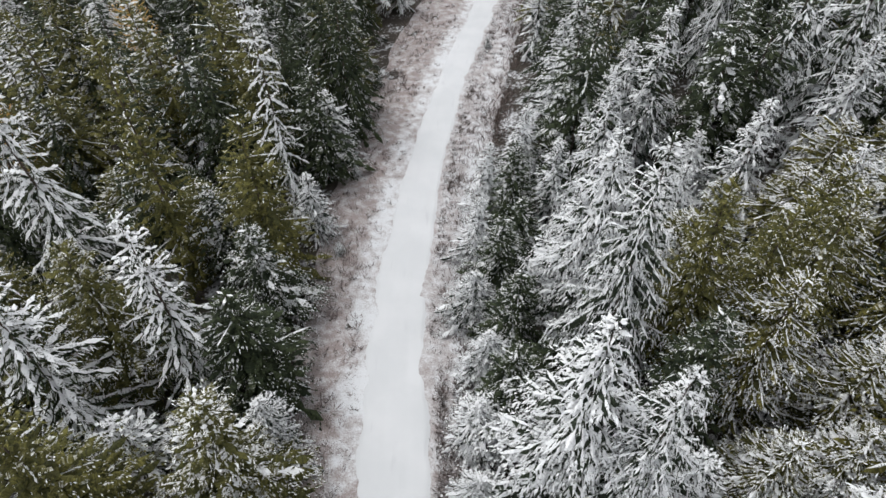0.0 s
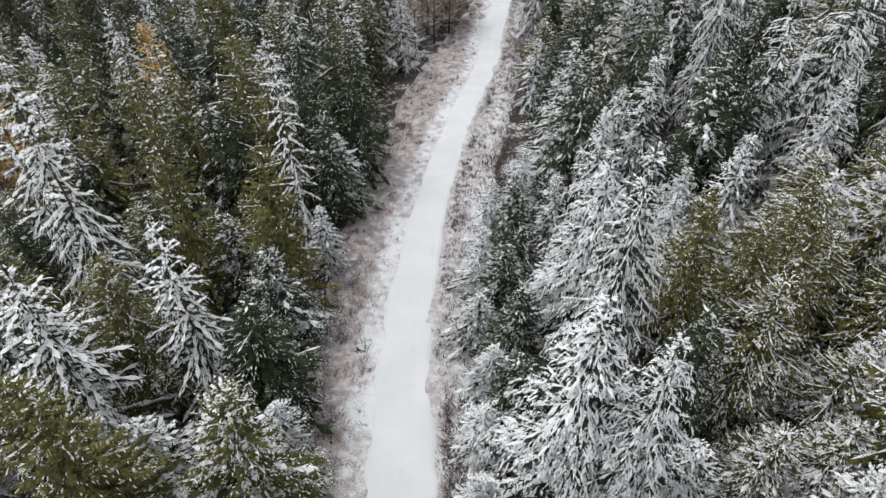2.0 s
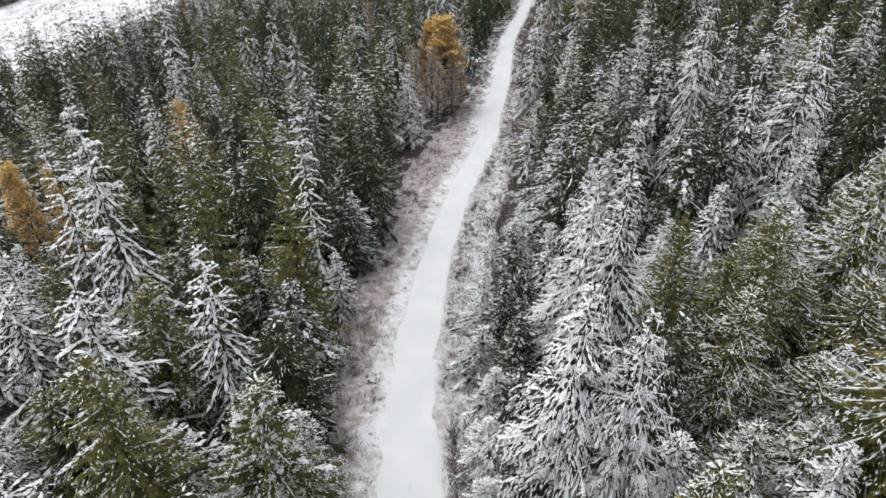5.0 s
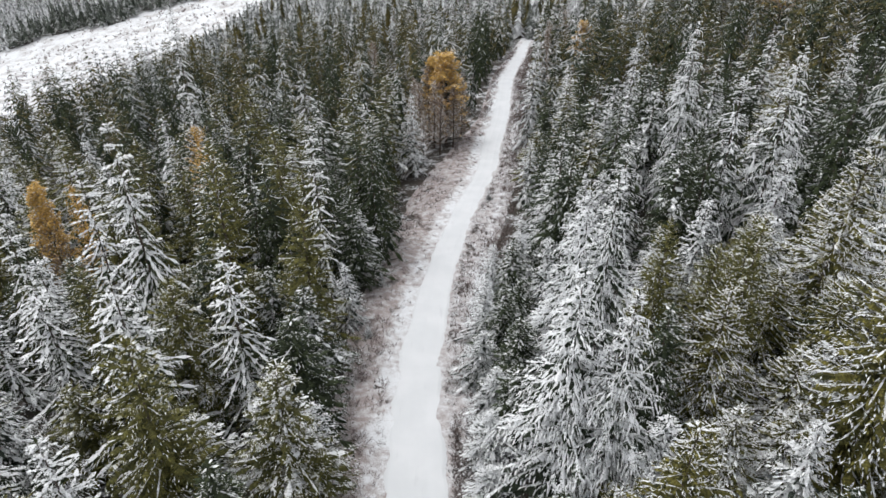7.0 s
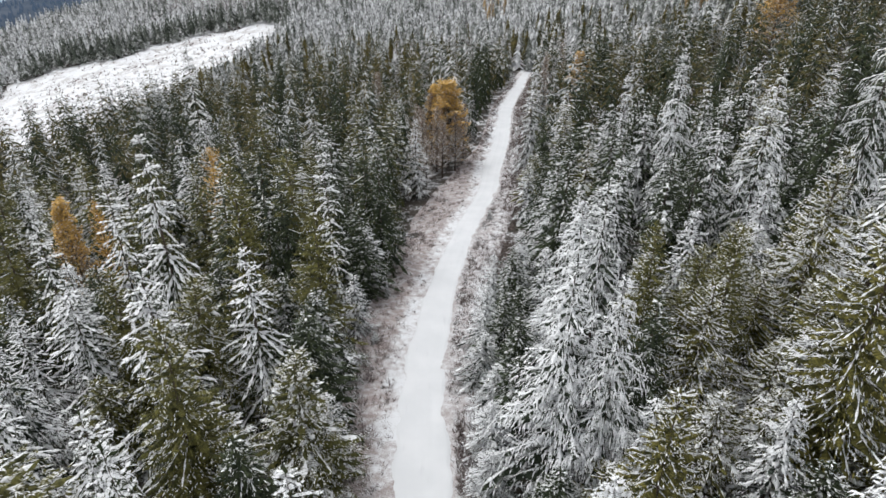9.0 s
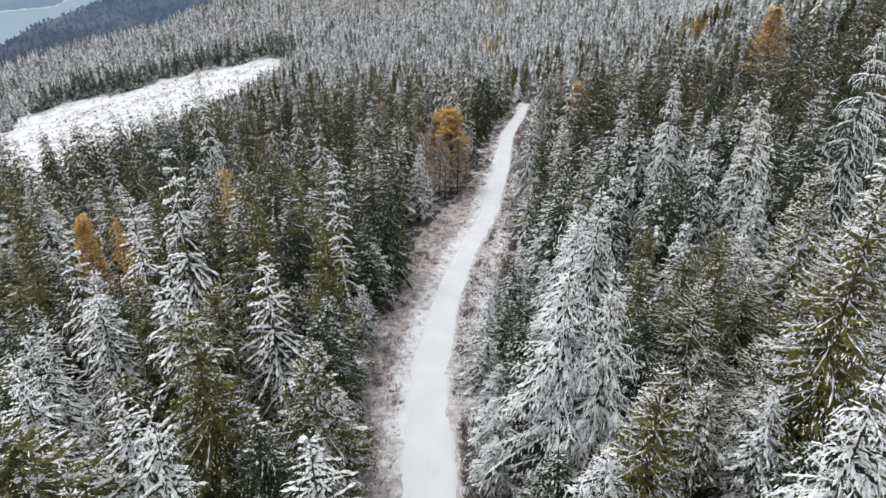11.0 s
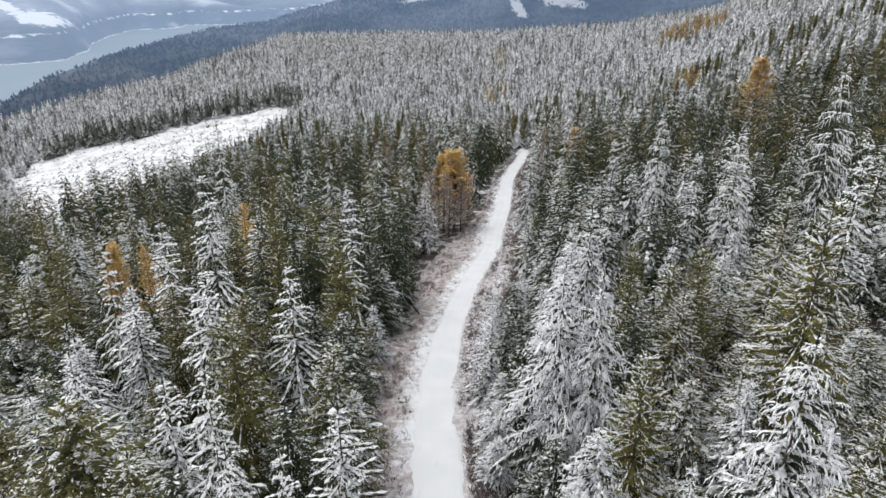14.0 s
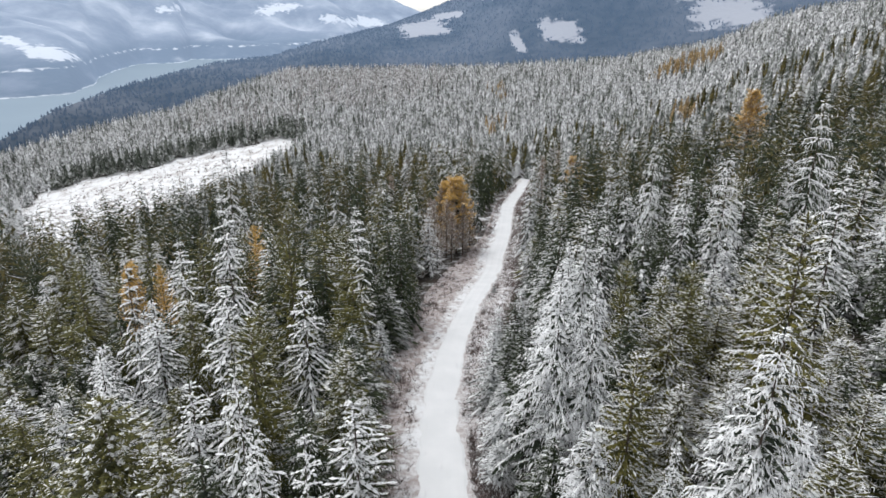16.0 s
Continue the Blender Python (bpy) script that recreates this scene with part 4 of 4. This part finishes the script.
TWIG_FAR = foliage("leafless_woods", (0.26, 0.232, 0.222), (0.46, 0.42, 0.40), 0.60, 0.0, 1.3, soft=0.45)
FOREST = [FIR_FAR, RIMED_FAR, PINE_FAR, SPRUCE_FAR, LARCH_FAR, TWIG_FAR, WOODS, GREEN_WOODS, SNOW_FAR]


def spire_tree(kind, seed, levels, per, area, grow, slot):
    """A whole conifer in one piece: sprays and the snow on them."""
    r = np.random.default_rng(seed)
    (v, t, _), (v2, t2, _) = conifer_arrays(kind, r, levels, per, area, grow, 0.8 if kind in ("fir", "pine") else 1.1)
    vs, fs, _ = join([(v, t), (v2, t2)])
    return vs, fs, np.concatenate([np.full(len(t), slot), np.full(len(t2), 8)])


def skirt_tree(kind, seed, tiers, teeth, slot):
    """Ragged, toothed skirts of boughs, one over the other."""
    r = np.random.default_rng(seed)
    q = KINDS[kind]
    vs, fs, k = [], [], 0
    for i in range(tiers):
        f = 1 - (i + 1.0) / (tiers + 0.6)
        rad = q["R"] * (1 - f) ** (q["p"] + 0.22) * r.uniform(0.85, 1.1) + 0.1
        z0 = 20 * f - rad * (0.15 + 0.25 * q["droop"])
        z1 = min(20.0, z0 + rad * r.uniform(1.0, 1.25) + 20 / tiers * 0.5) if i else 20.0
        vs.append((r.normal(0, 0.08), r.normal(0, 0.08), z1))
        turn = r.uniform(0, 6)
        for j in range(2 * teeth):
            a = turn + (j + r.uniform(-0.3, 0.3)) * math.pi / teeth
            long = j % 2 == 0
            w = rad * (r.uniform(0.8, 1.2) if long else r.uniform(0.38, 0.6))
            vs.append((w * math.cos(a), w * math.sin(a), z0 + (r.uniform(-0.5, 0.3) if long else r.uniform(0.2, 0.9)) * 20 / tiers * 0.5 + (0 if long else (z1 - z0) * 0.28)))
        n = 2 * teeth
        fs += [(k, k + 1 + j, k + 1 + (j + 1) % n) for j in range(n)]
        k += n + 1
    return np.array(vs), np.array(fs), np.full(len(fs), slot)


TINTED = (  # bearing, half width, distance, half depth, kind and share
    (0.35, 0.05, 640, 45, "larch", 0.75), (0.352, 0.015, 390, 25, "larch", 0.7), (0.07, 0.014, 520, 40, "larch", 0.6), (0.075, 0.012, 690, 40, "larch", 0.5),
    (-0.13, 0.13, 800, 150, "bare", 0.6), (-0.30, 0.10, 640, 60, "bare", 0.45), (0.02, 0.08, 330, 60, "bare", 0.3), (0.17, 0.03, 300, 50, "bare", 0.4), (-0.04, 0.10, 220, 60, "bare", 0.16), (0.12, 0.12, 210, 50, "bare", 0.08))


def forest(name, places, shapes, mix, low, high, label, wide=1.0):
    X, Y = places
    Z = land(X, Y)
    r = np.random.default_rng(len(X))
    patch = 0.5 + 0.30 * wave(X, Y, 60, 51) + r.normal(0, 0.34, len(X))
    patch = np.where((patch < 0) | (patch > 1), r.random(len(X)), patch)
    names = np.array(list(mix))
    edges = np.cumsum(np.array(list(mix.values())))
    pick = names[np.searchsorted(edges / edges[-1], np.clip(patch, 0.001, 0.999))]
    if "larch" in mix:
        D = Y + 40
        A = (X + 3) / D + 0.01 * wave(X, Y, 40, 61)
        for a0, wa, d0, wd, what, share in TINTED:
            here = (((A - a0) / wa) ** 2 + ((D - d0) / wd) ** 2 < 1) & (r.random(len(X)) < share)
            pick = np.where(here, what, pick)
    edge = in_clearing(X, Y - 26) & ("fir" in mix)
    pick = np.where(edge, np.where(r.random(len(X)) < 0.6, "pine", "fir"), pick)
    variant = r.integers(0, len(next(iter(shapes.values()))), len(X))
    out = []
    for kind in mix:
        for v, (V, F, I) in enumerate(shapes[kind]):
            m = (pick == kind) & (variant == v)
            n = int(m.sum())
            if not n:
                continue
            a = r.uniform(0, 6.28, n)
            h = r.uniform(low, high, n) / 20 * np.where(in_clearing(X[m], Y[m] + 40), 0.42, np.where(in_clearing(X[m], Y[m] + 130), 0.58, np.where(in_clearing(X[m], Y[m] - 26), 1.4, 1.0)))
            w = wide * r.uniform(0.8, 1.2, n) * (0.5 + 0.5 * h)
            c, s = np.cos(a) * w, np.sin(a) * w
            x = V[None, :, 0] * c[:, None] - V[None, :, 1] * s[:, None] + X[m][:, None]
            y = V[None, :, 0] * s[:, None] + V[None, :, 1] * c[:, None] + Y[m][:, None]
            z = V[None, :, 2] * h[:, None] + Z[m][:, None]
            f = F[None] + (np.arange(n) * len(V))[:, None, None]
            out.append((np.stack([x, y, z], -1).reshape(-1, 3), f.reshape(-1, 3), np.tile(I, n)))
    vs, fs, _ = join([(v, f) for v, f, _ in out])
    me = raw_mesh(name, vs, fs, FOREST, np.concatenate([i for _, _, i in out]))
    return tagged(new(name, me), label, "forest", kind="stuff")


MIX = {"rime": 0.14, "fir": 0.41, "pine": 0.31, "snow": 0.14, "larch": 0.0, "bare": 0.0}
SLOT = {"fir": 0, "rime": 1, "pine": 2, "snow": 3, "larch": 4, "bare": 5}
near_shapes = {k: [spire_tree(k, 900 + 7 * v + i, 15, 6, 0.60, 1.7, SLOT[k]) for v in range(5)] for i, k in enumerate(MIX)}
mid_shapes = {k: [spire_tree(k, 700 + 7 * v + i, 12, 4, 2.55, 2.75, SLOT[k]) for v in range(5)] for i, k in enumerate(MIX)}
far_shapes = {k: [skirt_tree(k, 500 + 7 * v + i, 5, 3, 7 if k == "fir" else 6 if k in ("rime", "snow") else SLOT["snow"] if k == "pine" else SLOT[k]) for v in range(4)] for i, k in enumerate(MIX)}
half_shapes = {k: [skirt_tree(k, 300 + 7 * v + i, 9, 4, {"rime": 6, "snow": 6, "fir": 7}.get(k, SLOT[k])) for v in range(5)] for i, k in enumerate(MIX)}
behind = np.random.default_rng(81)
bx, by = behind.uniform(-75, 75, 300), behind.uniform(-105, -14, 300)
ok = ~open_ground(bx, np.maximum(by, -60)) & ((np.abs(bx + 3) > 0.72 * (by + 40) + 9) | (by < -23))
forest("conifer_forest", (X[SINGLE:], Y[SINGLE:]), near_shapes, MIX, 11, 25, "mixed snowy conifers standing close together", 1.08)
forest("conifer_forest", scatter(150, 300, 7.0), mid_shapes, MIX, 11, 25, "mixed snowy conifers standing close together", 1.05)
FAR_MIX = {"rime": 0.48, "snow": 0.24, "fir": 0.23, "pine": 0.05, "larch": 0.0, "bare": 0.0}
forest("conifer_forest", (bx[ok], by[ok]), mid_shapes, {"rime": 0.2, "fir": 0.4, "pine": 0.25, "snow": 0.15}, 9, 16, "mixed snowy conifers standing close together", 1.0)
HALF_MIX = {"rime": 0.26, "fir": 0.36, "pine": 0.18, "snow": 0.20, "larch": 0.0, "bare": 0.0}
forest("conifer_forest", scatter(300, 430, 5.6), half_shapes, HALF_MIX, 9, 18, "mixed snowy conifers standing close together", 1.1)
far_places = [scatter(430, 560, 4.9), scatter(560, 980, 5.4)]
fx, fy = np.concatenate([p[0] for p in far_places]), np.concatenate([p[1] for p in far_places])
keep = fy + 40 < np.interp((fx + 3) / (fy + 40), RIDGE_A, RIDGE_D) * 1.05
forest("distant_forest", (fx[keep], fy[keep]), far_shapes, FAR_MIX, 6, 14, "far conifer woods grey with snow and painted haze", 1.0)


def slope_woods():
    """Small pointed trees that roughen the far slopes and their skyline."""
    r = np.random.default_rng(71)
    a, d = r.uniform(-0.75, 0.66, 36000), np.sqrt(r.uniform(900.0 ** 2, 2420.0 ** 2, 36000))
    x, y = a * d - 3, d - 40
    d1, dr = np.interp(a, SECOND_A, SECOND_D), np.interp(a, RIDGE_A, RIDGE_D)
    z = land(x, y)
    m = (d > dr + (d1 - dr) * 0.35) & (d < d1 * 1.01) & (felled(x, y, z) < 0.5 + 0.3 * r.random(36000))
    x, y, z, d = x[m], y[m], z[m], d[m]
    n = len(x)
    h, w, turn = r.uniform(3, 7.5, n), r.uniform(1.5, 2.6, n), r.uniform(0, 6.28, n)
    rows = [np.stack([x + w * np.cos(turn + k * 1.571), y + w * np.sin(turn + k * 1.571), z + 0.5], 1) for k in range(4)]
    v = np.stack(rows + [np.stack([x, y, z + h], 1)], 1).reshape(-1, 3)
    t = np.array([(0, 1, 4), (1, 2, 4), (2, 3, 4), (3, 0, 4)])
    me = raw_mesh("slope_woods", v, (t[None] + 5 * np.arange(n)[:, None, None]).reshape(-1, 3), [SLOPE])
    # the same painted haze on these trees, by distance
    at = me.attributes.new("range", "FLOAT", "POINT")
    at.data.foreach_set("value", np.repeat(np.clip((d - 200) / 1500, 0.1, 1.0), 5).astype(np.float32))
    return me


tagged(new("slope_forest", slope_woods()), "dark conifer woods on the far slopes, tinted with blue haze", "forest", kind="stuff")
